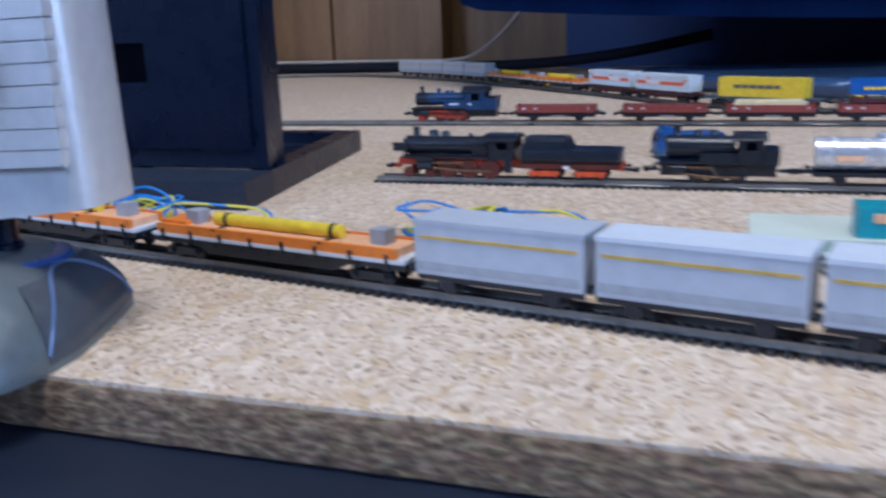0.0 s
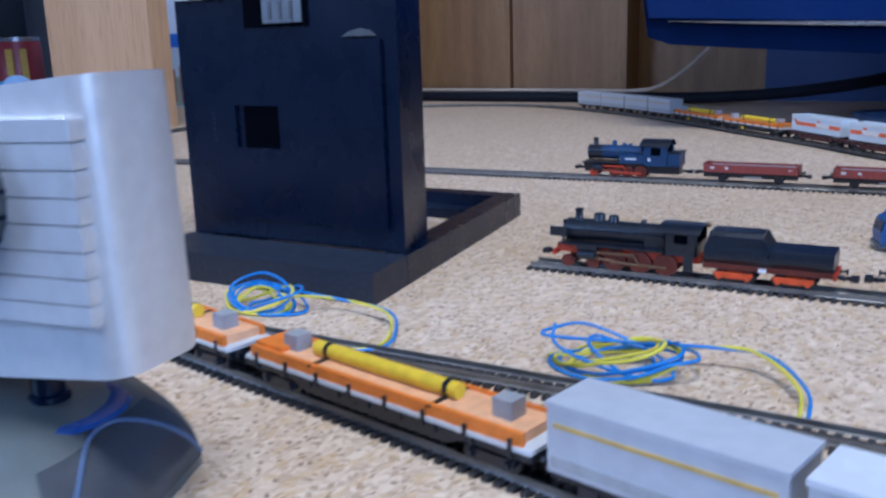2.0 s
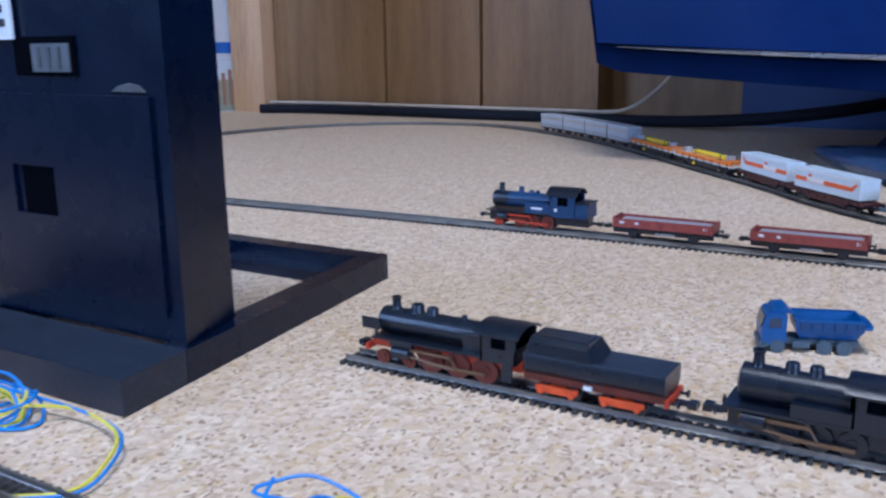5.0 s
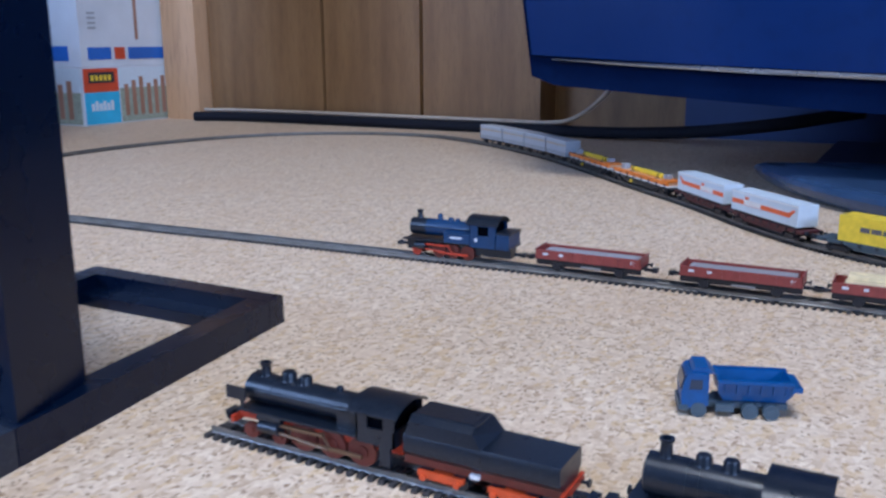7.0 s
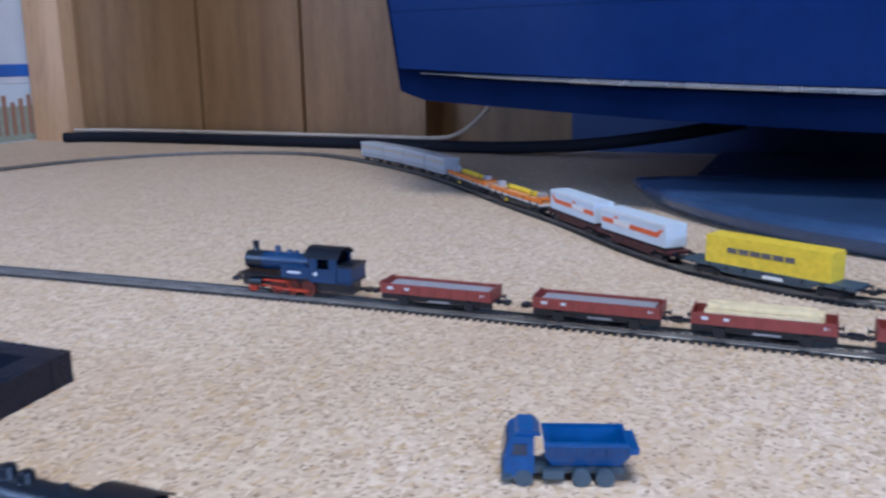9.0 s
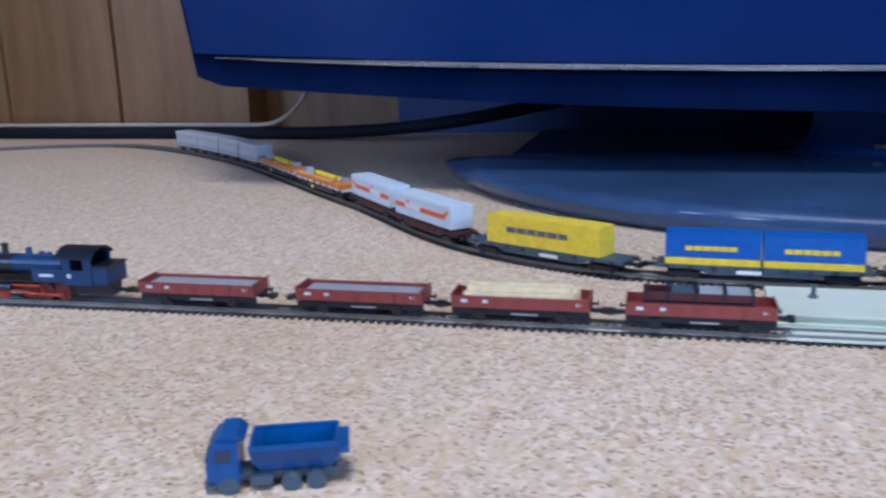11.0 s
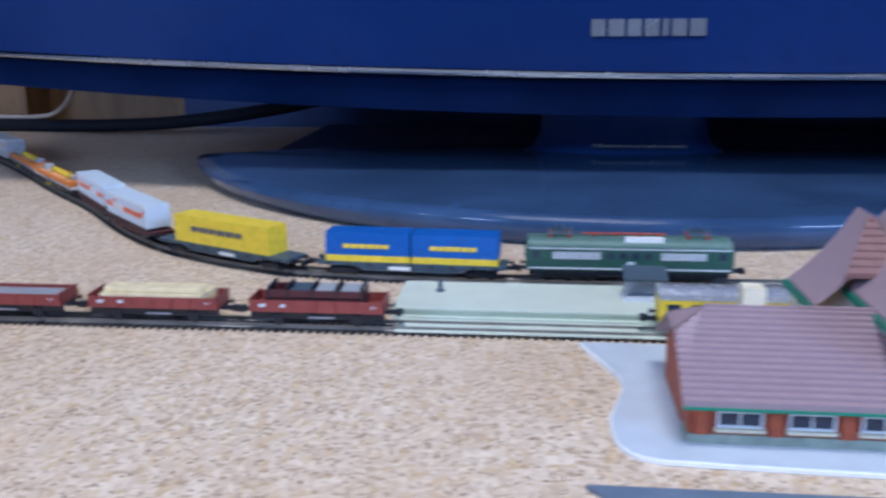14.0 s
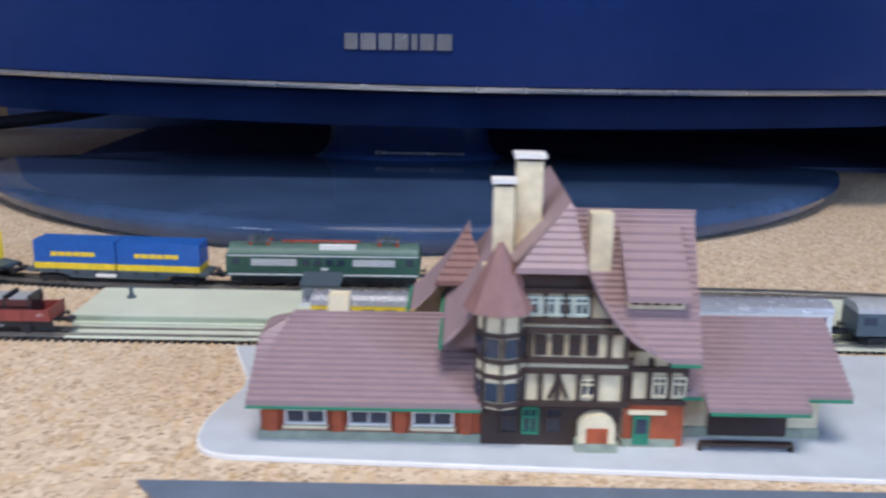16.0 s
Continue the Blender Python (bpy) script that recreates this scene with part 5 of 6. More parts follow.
# ---------- dump truck ----------
def dump_truck():
    t = thing("dump_truck", "small blue plastic dump truck with grey wheels", "toy truck", (0.0545, 0.5840, 0), 20)
    t.scale = (0.93, 0.95, 0.91)
    # local: x back from the bumper, y across
    w = 0.0076
    bm = B(); prism(bm, [(0.0006, 0.0035), (0.0, 0.0100), (0.0018, 0.0172), (0.0035, 0.0185), (0.0105, 0.0180), (0.0105, 0.0050), (0.0085, 0.0036)], -w, w); bevel(bm, 0.0006, 2, 40)
    cabp = part("cab", bm, C_TRUCK, t)
    bm = B(); prism(bm, [(0.0040, 0.0186), (0.0052, 0.0206), (0.0102, 0.0206), (0.0128, 0.0180)], -w * 0.85, w * 0.85); bevel(bm, 0.0004, 2)
    part("roof_spoiler", bm, C_TRUCK, cabp)
    bm = B(); prism(bm, [(0.0002, 0.0112), (0.0014, 0.0165), (0.0010, 0.0166), (-0.0003, 0.0112)], -w * 0.86, w * 0.86)
    part("windscreen", bm, C_PANE, cabp)
    for s in (-1, 1):
        bm = B(); prism(bm, [(0.0030, 0.0118), (0.0080, 0.0118), (0.0080, 0.0158), (0.0036, 0.0158)], s * w - 0.0003, s * w + 0.0003)
        part("side_window", bm, C_PANE, cabp)
    pbox("bumper", C_GUN, t, (-0.0006, -w, 0.0026, 0.0030, w, 0.0050), 0.0004)
    pbox("chassis", C_GUN, t, (0.0030, -0.0042, 0.0032, 0.0410, 0.0042, 0.0058), 0.0003)
    for s in (-1, 1):
        pbox("fuel_tank", C_GUN, t, (0.0135, s * 0.0058 - 0.0014, 0.0026, 0.0205, s * 0.0058 + 0.0014, 0.0054), 0.0004)
    # bed, open at the top
    def bed_ring(x0, x1, ww, z):
        return [(x0, -ww, z), (x1, -ww, z), (x1, ww, z), (x0, ww, z)]
    bm = B()
    rings = [bed_ring(0.0165, 0.0395, 0.0050, 0.0066), bed_ring(0.0142, 0.0425, 0.0064, 0.0105), bed_ring(0.0136, 0.0422, 0.0080, 0.0160), bed_ring(0.0146, 0.0412, 0.0071, 0.0160), bed_ring(0.0168, 0.0395, 0.0055, 0.0082)]
    vs = [[bm.verts.new(p) for p in r] for r in rings]
    for a, b in zip(vs, vs[1:]):
        for i in range(4):
            bm.faces.new((a[i], a[(i + 1) % 4], b[(i + 1) % 4], b[i]))
    bm.faces.new(vs[0][::-1]); bm.faces.new(vs[-1])
    bed = part("tipper_bed", bm, C_TRUCK, t)
    for k in range(6):
        x = 0.0164 + 0.0046 * k
        for s in (-1, 1):
            bm = B(); prism(bm, [(s * 0.0062, 0.0103), (s * 0.0072, 0.0106), (s * 0.0084, 0.0150), (s * 0.0076, 0.0150)], x, x + 0.0008, "x")
            part("bed_rib", bm, C_TRUCK, bed)
    for s in (-1, 1):
        y0, y1 = sorted((s * 0.0070, s * 0.0086))
        pbox("bed_rim", C_TRUCK, bed, (0.0138, y0, 0.0150, 0.0420, y1, 0.0163), 0.0003)
    pbox("tailgate_lip", C_TRUCK, bed, (0.0418, -0.0076, 0.0120, 0.0455, 0.0076, 0.0142), 0.0004)
    for x in (0.0070, 0.0265, 0.0345):
        for s in (-1, 1):
            bm = B(); rod(bm, (x, s * 0.0050, 0.0031), (x, s * 0.0078, 0.0031), 0.0031, n=22); bevel(bm, 0.0004, 2, 60)
            wl = part("wheel", bm, C_GUN, t)
            bm = B(); rod(bm, (x, s * 0.0079, 0.0031), (x, s * 0.00815, 0.0031), 0.0016, n=14)
            part("hub", bm, C_GUN, wl)


dump_truck()


# ---------- loose wire bundles ----------
def wire_bundle(cx, cy, rx, ry, tail, seed, turns):
    rng = random.Random(seed)
    t = thing("wire_bundle", "tangled bundle of thin blue and yellow wires", "wires", (cx, cy, 0), 0, "wire bundles on the board")
    for mat, name, n in ((M_BLUEWIRE, "blue_wire", turns), (M_YELWIRE, "yellow_wire", turns - 2)):
        for k in range(n):
            pts = []
            ph, sq = rng.uniform(0, 6.28), rng.uniform(0.65, 1.1)
            tilt, lift = rng.uniform(-0.5, 0.5), rng.uniform(0.002, 0.0075)
            ox, oy = rng.uniform(-0.25, 0.25) * rx, rng.uniform(-0.25, 0.25) * ry
            for i in range(11):
                a = ph + 2 * math.pi * i / 10 * 1.08
                x, y = math.cos(a) * rx * sq, math.sin(a) * ry * sq
                z = max(0.0009, lift + 0.005 * math.sin(a * 1.0 + tilt * 3) + rng.uniform(-0.001, 0.001))
                pts.append((ox + x + tilt * y * 0.5, oy + y - tilt * x * 0.25, z))
            if k == 0:
                last = pts[-1]
                off = 0.0012 if name == "blue_wire" else -0.0012
                pts += [(p[0] - cx + off, p[1] - cy, p[2] + 0.0008) for p in tail]
            bm = B(); sweep(bm, smooth_line(pts, 0.0022), circle(0.00060, 7), False)
            part(name, bm, mat, t)


wire_bundle(-0.156, 0.3805, 0.017, 0.010, [(-0.128, 0.392, 0.004), (-0.100, 0.386, 0.004), (-0.087, 0.370, 0.002), (-0.085, 0.357, 0.001), (-0.098, 0.346, 0.001)], 4, 5)
wire_bundle(-0.004, 0.3765, 0.021, 0.013, [(0.024, 0.392, 0.006), (0.040, 0.390, 0.006), (0.053, 0.374, 0.003), (0.056, 0.355, 0.001)], 9, 5)


# ---------- platform, plaza, sheets ----------
def platform_block(name, x0, x1, y0, y1, z, label):
    t = thing(name, label, "platform")
    bm = B(); box(bm, x0, y0, 0.0, x1, y1, z * 0.45); bevel(bm, 0.0005, 1)
    part("base", bm, C_PLATFORM, t)
    bm = B(); box(bm, x0 + 0.001, y0 + 0.0022, z * 0.45, x1, y1, z * 0.85)
    part("wall_band", bm, C_PLATEDGE, t)
    bm = B(); box(bm, x0, y0 + 0.001, z * 0.85, x1, y1, z); bevel(bm, 0.0004, 2)
    part("paving", bm, C_PLATFORM, t)
    return t


platform_block("station_platform", 0.232, 0.80, 0.7600, 0.8060, 0.0072, "long pale green plastic station platform between the tracks")
platform_block("side_platform", 0.108, 0.50, 0.3556, 0.3960, 0.0085, "pale grey-green plastic platform beside the inner track")
bm = B(); box(bm, 0.236, 0.7418, 0.00175, 0.80, 0.7592, 0.0024)
solid("track_bed", bm, C_PLATFORM, "thin pale plastic bed under the station track", "track bed")


def platform_lamp(x, y):
    t = thing("platform_post", "small dark grey post base on the platform", "post", (x, y, 0.0072))
    bm = B(); lathe(bm, [(0.0022, 0), (0.0022, 0.0010), (0.0011, 0.0016), (0.0010, 0.0050), (0.0016, 0.0054), (0.0003, 0.0066)], n=14)
    part("post", bm, C_GUN, t)


platform_lamp(0.252, 0.789)


def shelter():
    t = thing("platform_shelter", "small grey roofed shelter on the platform", "shelter", (0.3525, 0.786, 0.0072))
    bm = B(); prism(bm, [(-0.006, 0.0098), (-0.0065, 0.0112), (0.0085, 0.0142), (0.0085, 0.0128)], -0.0105, 0.0105, "x")
    part("roof", bm, C_GUN, t)
    bm = B(); box(bm, -0.0095, 0.003, 0.0, 0.0095, 0.0045, 0.0122)
    part("back_wall", bm, C_GREY, t)
    for x in (-0.009, 0.009):
        bm = B(); rod(bm, (x, -0.0045, 0), (x, -0.0045, 0.0100), 0.0006, n=8)
        part("post", bm, C_GREY, t)
    bm = B(); box(bm, -0.0105, -0.0070, 0.0, 0.0105, 0.0045, 0.0012)
    part("floor_slab", bm, C_PALE, t)


shelter()
bm = B(); box(bm, 0.1425, 0.360, 0.0087, 0.162, 0.376, 0.0190); bevel(bm, 0.004, 4)
pod = thing("storage_pod", "rounded teal plastic box on the side platform", "box")
part("shell", bm, C_TEAL, pod)
bm = B(); box(bm, 0.1475, 0.3596, 0.0140, 0.1580, 0.3602, 0.0172)
part("front_label", bm, C_PEACH, pod, "pink printed label")

PLAZA = [(0.3198, 0.7350), (0.3245, 0.7220), (0.3300, 0.7080), (0.3340, 0.6960), (0.3338, 0.6840), (0.3300, 0.6700), (0.3272, 0.6570), (0.3278, 0.6420), (0.3320, 0.6330), (0.3400, 0.6290), (0.36, 0.6275), (0.52, 0.6210), (0.66, 0.6160), (0.69, 0.625), (0.69, 0.7350)]
bm = B(); prism(bm, PLAZA, 0.0, 0.0022, "z"); bevel(bm, 0.0005, 2, 60)
court = thing("station_forecourt", "pale grey-blue plastic forecourt sheet under the station", "base plate")
part("sheet", bm, C_PLAZA, court)
bm = B(); sweep(bm, smooth_line([(x, y, 0.0) for x, y in PLAZA[:-2]], 0.003), [(-0.0003, 0.0003), (0.0007, 0.0003), (0.0007, 0.0017), (-0.0003, 0.0020)])
part("rim", bm, C_WHITE, court, "thin pale moulded rim")
bm = B(); prism(bm, [(0.3160, 0.6105), (0.3330, 0.5900), (0.3400, 0.5600), (0.72, 0.5600), (0.72, 0.6110)], 0.0, 0.0018, "z"); bevel(bm, 0.0004, 2, 60)
solid("road_sheet", bm, C_SLATE, "slate-grey road sheet in front of the station", "base plate")


# ---------- station house ----------
def saw(y0, z0, y1, z1, n, lift, thick):
    """Stepped courses from the eave up to the ridge, with an underside."""
    pts = []
    for k in range(n):
        a, b = k / n, (k + 1) / n
        ya, za, yb, zb = y0 + (y1 - y0) * a, z0 + (z1 - z0) * a, y0 + (y1 - y0) * b, z0 + (z1 - z0) * b
        pts += [(ya, za + lift), (yb, zb)]
    return pts + [(y1, z1 - thick), (y0, z0 - thick)]


def slope(parent, name, x0, x1, y0, z0, y1, z1, n, mat=None, lift=0.0012, thick=0.0012):
    bm = B(); prism(bm, saw(y0, z0, y1, z1, n, lift, thick), x0, x1, "x")
    return part(name, bm, mat or C_ROOF, parent)




def fair(pts):
    """The fall of a roof as one smooth sweep."""
    return [(p.x, p.z) for p in smooth_line([(x, 0, z) for x, z in pts], 0.003)]


def set_back(ob, z0, z1, depth):
    """Draw the front verge back towards the top, as over a half hip."""
    low = min(v.co.y for v in ob.data.vertices)
    for v in ob.data.vertices:
        if v.co.y < low + 0.001:
            v.co.y += depth * max(0.0, min(1.2, (v.co.z - z0) / (z1 - z0)))


def side_slope(parent, name, y0, y1, pts, mat):
    """A roof face that falls sideways: (x, z) outline down one side, with thickness, pushed along y."""
    low = [(x, z - 0.0014) for x, z in reversed(pts)]
    bm = B(); prism(bm, list(pts) + low, y0, y1)
    return part(name, bm, mat, parent)


def lattice(bm, xs, zs, y0, y1):
    """One joined frame: cells between odd and even lines stay open."""
    front = [[bm.verts.new((x, y0, z)) for z in zs] for x in xs]
    back = [[bm.verts.new((x, y1, z)) for z in zs] for x in xs]
    n, k = len(xs) - 1, len(zs) - 1

    def is_open(i, j):
        return i < 0 or j < 0 or i >= n or j >= k or (i % 2 == 1 and j % 2 == 1)
    for i in range(n):
        for j in range(k):
            if is_open(i, j):
                continue
            a = ((i, j), (i + 1, j), (i + 1, j + 1), (i, j + 1))
            bm.faces.new([front[p][q] for p, q in a])
            bm.faces.new([back[p][q] for p, q in reversed(a)])
            for (p, q), (r, s), side in ((a[0], a[1], (i, j - 1)), (a[1], a[2], (i + 1, j)), (a[2], a[3], (i, j + 1)), (a[3], a[0], (i - 1, j))):
                if is_open(*side):
                    bm.faces.new((front[r][s], front[p][q], back[p][q], back[r][s]))


def window(parent, x, y, z, w, h, sill=True, frame=None):
    fm = frame or C_WHITE
    bm = B()
    lattice(bm, (x - w / 2, x - w / 2 + 0.0008, x - 0.0003, x + 0.0003, x + w / 2 - 0.0008, x + w / 2), (z, z + 0.0008, z + h * 0.62, z + h * 0.62 + 0.0005, z + h - 0.0008, z + h), y - 0.0006, y + 0.0006)
    wd = part("window", bm, fm, parent)
    bm = B(); box(bm, x - w / 2, y + 0.0001, z, x + w / 2, y + 0.0004, z + h)
    part("pane", bm, C_PANE, wd)
    if sill:
        bm = B(); box(bm, x - w / 2 - 0.0006, y - 0.0018, z - 0.0012, x + w / 2 + 0.0006, y + 0.0006, z - 0.0001)
        part("sill", bm, C_CREAM, wd)
    return wd


def chimney(parent, x, y, z0, z1, w, cap=True):
    bm = B(); box(bm, x - w / 2, y - w / 2, z0, x + w / 2, y + w / 2, z1); bevel(bm, 0.0004, 1)
    c = part("chimney", bm, C_CREAM, parent)
    if cap:
        bm = B(); box(bm, x - w * 0.42, y - w * 0.42, z1, x + w * 0.42, y + w * 0.42, z1 + 0.0012)
        part("chimney_flue", bm, C_TIMBER, c)
        bm = B(); box(bm, x - w * 0.6, y - w * 0.6, z1 + 0.0012, x + w * 0.6, y + w * 0.6, z1 + 0.0026); bevel(bm, 0.0003, 1)
        part("chimney_cap", bm, C_WHITE, c)


C_SAGE = paint("frame_sage", (0.52, 0.62, 0.56), 0.5, grain=3000, vary=0.06)


def station():
    t = thing("station_house", "half-timbered model station with mauve tiled roofs", "model house", (0.351, 0.6415, 0.0022), -0.3)
    Z = 0.0
    # ----- left wing: x 0 to 0.088
    w = part("wing_wall", wall_box(-0.0, 0.0, 0.088, 0.058, 0.0, 0.0175), C_BRICK, t, "orange brick wing wall")
    pbox("plinth", C_STONE, t, (-0.0006, -0.0008, 0.0, 0.0905, 0.010, 0.0034), 0.0003)
    for x in (0.0165, 0.0395, 0.0625):
        window(w, x, -0.0006, 0.0062, 0.0150, 0.0085)
    for x in (0.0042, 0.0280, 0.0510, 0.0745):
        pbox("pilaster", C_BRICK, w, (x - 0.0022, -0.0012, 0.0034, x + 0.0022, 0.0005, 0.0172), 0.0002)
    pbox("eave_board", C_TRIMGREEN, t, (-0.0034, -0.0084, 0.0152, 0.0795, -0.0077, 0.0161), 0.0002)
    bm = B(); prism(bm, saw(0.0655, 0.0170, 0.0290, 0.0385, 15, 0.0007, 0.0012), -0.0035, 0.080, "x")
    for sheet in (slope(t, "roof_front", -0.0035, 0.080, -0.0075, 0.0170, 0.0290, 0.0385, 15), part("roof_back", bm, C_ROOF, t)):
        for v in sheet.data.vertices:
            if v.co.x < 0.0:
                v.co.x += 0.0115 * max(0.0, min(1.0, (v.co.z - 0.0330) / 0.0055))
    bm = B()
    tri = [bm.verts.new(p) for p in ((-0.0036, 0.0205, 0.0330), (-0.0036, 0.0375, 0.0330), (0.0085, 0.0290, 0.0388), (-0.0036, 0.0205, 0.0318), (-0.0036, 0.0375, 0.0318), (0.0085, 0.0290, 0.0372))]
    for f in ((0, 1, 2), (5, 4, 3), (0, 3, 4, 1), (1, 4, 5, 2), (2, 5, 3, 0)):
        bm.faces.new([tri[i] for i in f])
    part("wing_half_hip", bm, C_ROOF, t)
    bm = B(); prism(bm, [(0.0005, 0.0172), (0.0575, 0.0172), (0.0350, 0.0328), (0.0230, 0.0328)], 0.0002, 0.0022, "x")
    part("gable_wall", bm, C_BRICK, t)
    pbox("ridge_tile", C_ROOF, t, (0.0080, 0.0280, 0.0380, 0.080, 0.0300, 0.0394), 0.0004)
    chimney(t, 0.0250, 0.033, 0.034, 0.0452, 0.0078, False)
    # ----- main block: x 0.078 to 0.165
    mw = part("main_wall", wall_box(0.080, 0.0, 0.1525, 0.068, 0.0, 0.036), C_CREAM, t, "cream wall panels between dark timbers")
    bm = B(); prism(bm, [(0.0800, 0.0170), (0.1310, 0.0170), (0.1310, 0.0425), (0.1215, 0.0515), (0.1165, 0.0600), (0.0800, 0.0600)], -0.0030, 0.030)
    tower = part("tower_wall", bm, C_CREAM, t)
    base = part("ground_floor", wall_box(0.0800, -0.0012, 0.1300, 0.020, 0.0, 0.0170), C_TIMBER, t, "dark timbered ground floor")
    for a, b in ((0.0870, 0.0930), (0.0945, 0.1005), (0.1030, 0.1090)):
        window(base, (a + b) / 2, -0.0016, 0.0045, b - a, 0.0105, False, C_TRIMGREEN if a > 0.09 and b < 0.102 else C_TIMBER)
    bm = B()
    n = 10
    arch = [(0.1145, 0.0), (0.1275, 0.0), (0.1275, 0.0090)] + [(0.1210 + 0.0065 * math.cos(math.pi * k / n), 0.0090 + 0.0052 * math.sin(math.pi * k / n)) for k in range(1, n)] + [(0.1145, 0.0090)]
    prism(bm, arch, -0.0062, -0.0012)
    po = part("porch", bm, C_CREAM, t, "arched cream porch with a brick infill")
    pbox("porch_plinth", C_STONE, po, (0.1135, -0.0068, 0.0, 0.1285, -0.0012, 0.0034), 0.0003)
    pbox("porch_infill", C_BRICK, po, (0.1172, -0.0066, 0.0036, 0.1248, -0.0060, 0.0092), 0.0002)
    # storeys: sills, posts and braces of the tower front
    for z, x in ((0.0166, 0.1320), (0.0290, 0.1320), (0.0330, 0.1320), (0.0440, 0.1285), (0.0475, 0.1245), (0.0585, 0.1165)):
        pbox("timber_beam", C_TIMBER, tower, (0.0790, -0.0048, z, x, -0.0028, z + 0.0018), 0.0002)
    for z0, z1, xs in ((0.0184, 0.0290, (0.0805, 0.0870, 0.0945, 0.1005, 0.1065, 0.1140, 0.1200, 0.1300)), (0.0348, 0.0440, (0.0805, 0.0900, 0.0960, 0.1240, 0.1300)), (0.0493, 0.0585, (0.0805, 0.0880, 0.1010, 0.1080, 0.1165))):
        for x in xs:
            pbox("timber_post", C_TIMBER, tower, (x - 0.0008, -0.0042, z0, x + 0.0008, -0.0028, z1))
    for x in (0.1036, 0.1102):
        bm = B(); box(bm, -0.0006, -0.0004, 0.0, 0.0006, 0.0004, 0.0092, Matrix.Translation((x, -0.0034, 0.0192)) @ Matrix.Rotation(radians(22 if x < 0.107 else -22), 4, "Y"))
        part("timber_brace", bm, C_TIMBER, tower)
    for x in (0.0838, 0.1172):
        window(tower, x, -0.0034, 0.0200, 0.0056, 0.0072, False, C_CREAM)
    for x in (0.1000, 0.1060, 0.1120, 0.1180):
        window(tower, x, -0.0036, 0.0358, 0.0042, 0.0072, False, C_TIMBER)
    for x in (0.0965, 0.1022, 0.1079, 0.1136):
        window(tower, x, -0.0036, 0.0502, 0.0052, 0.0070, False, C_SAGE)
    bm = B(); prism(bm, [(0.0860, 0.0590), (0.1195, 0.0590), (0.1130, 0.0682), (0.0930, 0.0682)], -0.0028, 0.020)
    part("gable_front", bm, C_TIMBER, tower, "dark boarded gable")
    # half hip on the tower gable, and its two flanks that sweep down
    bm = B()
    prism(bm, saw(-0.0082, 0.0675, 0.0060, 0.0875, 9, 0.0009, 0.0012), 0.0, 1.0, "x")
    for v in bm.verts:
        f = max(0.0, min(1.0, (v.co.z - 0.0675) / 0.0200))
        lo, hi = 0.0897 + 0.0192 * f, 0.1146 - 0.0042 * f
        v.co.x = lo + (hi - lo) * v.co.x
    part("half_hip", bm, C_ROOF, t)
    left = [(0.1096, 0.0884), (0.1010, 0.0790), (0.0925, 0.0698), (0.0850, 0.0610), (0.0775, 0.0515), (0.0705, 0.0430), (0.0655, 0.0385)]
    right = [(0.1098, 0.0884), (0.1120, 0.0800), (0.1148, 0.0690), (0.1180, 0.0610), (0.1235, 0.0520), (0.1320, 0.0430), (0.1420, 0.0375)]
    flank = side_slope(t, "tower_roof_left", -0.0010, 0.0850, fair(left), C_ROOF)
    set_back(flank, 0.0600, 0.0875, 0.0075)
    ex, ez = left[-1]
    pbox("eave_board", C_TRIMGREEN, t, (ex - 0.0012, -0.0006, ez - 0.0030, ex, 0.0642, ez - 0.0004), 0.0002)
    # rear cross wing behind the left wing
    rear = [(0.0760, 0.0640), (0.0700, 0.0540), (0.0630, 0.0450), (0.0560, 0.0375), (0.0510, 0.0335)]
    set_back(side_slope(t, "rear_roof_left", 0.0500, 0.0860, fair(rear), C_ROOF), 0.0440, 0.0640, 0.0180)
    pbox("eave_board", C_TRIMGREEN, t, (0.0498, 0.0496, 0.0305, 0.0510, 0.0862, 0.0331), 0.0002)
    # Same tile as the other roofs; its shade is put into the russet.
    bm = B(); prism(bm, saw(0.0490, 0.0455, 0.0660, 0.0650, 8, 0.0009, 0.0012), 0.0, 1.0, "x")
    for v in bm.verts:
        f = max(0.0, min(1.0, (v.co.z - 0.0455) / 0.0195))
        v.co.x = 0.0615 + 0.0125 * f + (0.0225 - 0.0215 * f) * v.co.x
    part("rear_half_hip", bm, C_RUSSET_AND_SHADE, t, "tiled half hip coloured russet for its shade")
    bm = B(); prism(bm, [(0.0530, 0.0), (0.0860, 0.0), (0.0860, 0.0440), (0.0640, 0.0430), (0.0530, 0.0320)], 0.0600, 0.0850)
    part("rear_wall", bm, C_CREAM, t)
    flank = side_slope(t, "tower_roof_right", -0.0070, 0.0850, fair(right), C_ROOF)
    set_back(flank, 0.0675, 0.0875, 0.0142)
    bm = B(); prism(bm, [(0.0640, 0.0352), (0.1400, 0.0352), (0.1310, 0.0420), (0.1225, 0.0510), (0.1165, 0.0600), (0.1125, 0.0670), (0.0915, 0.0670), (0.0860, 0.0600), (0.0780, 0.0500), (0.0690, 0.0400)], 0.004, 0.049)
    part("tower_core", bm, C_ROOF, t)
    # corner turret with its russet cap
    bm = B(); lathe(bm, [(0.0085, 0.0170), (0.0085, 0.0550)], (0.0862, -0.0015, 0.0), 8)
    tu = part("turret", bm, C_CREAM, t, "timbered corner turret")
    for k in range(8):
        a = 2 * math.pi * k / 8
        pbox_rot(tu, "timber_post", C_TIMBER, 0.0862 + 0.0086 * math.cos(a), -0.0015 + 0.0086 * math.sin(a), 0.0170, 0.0550, 0.0009, a)
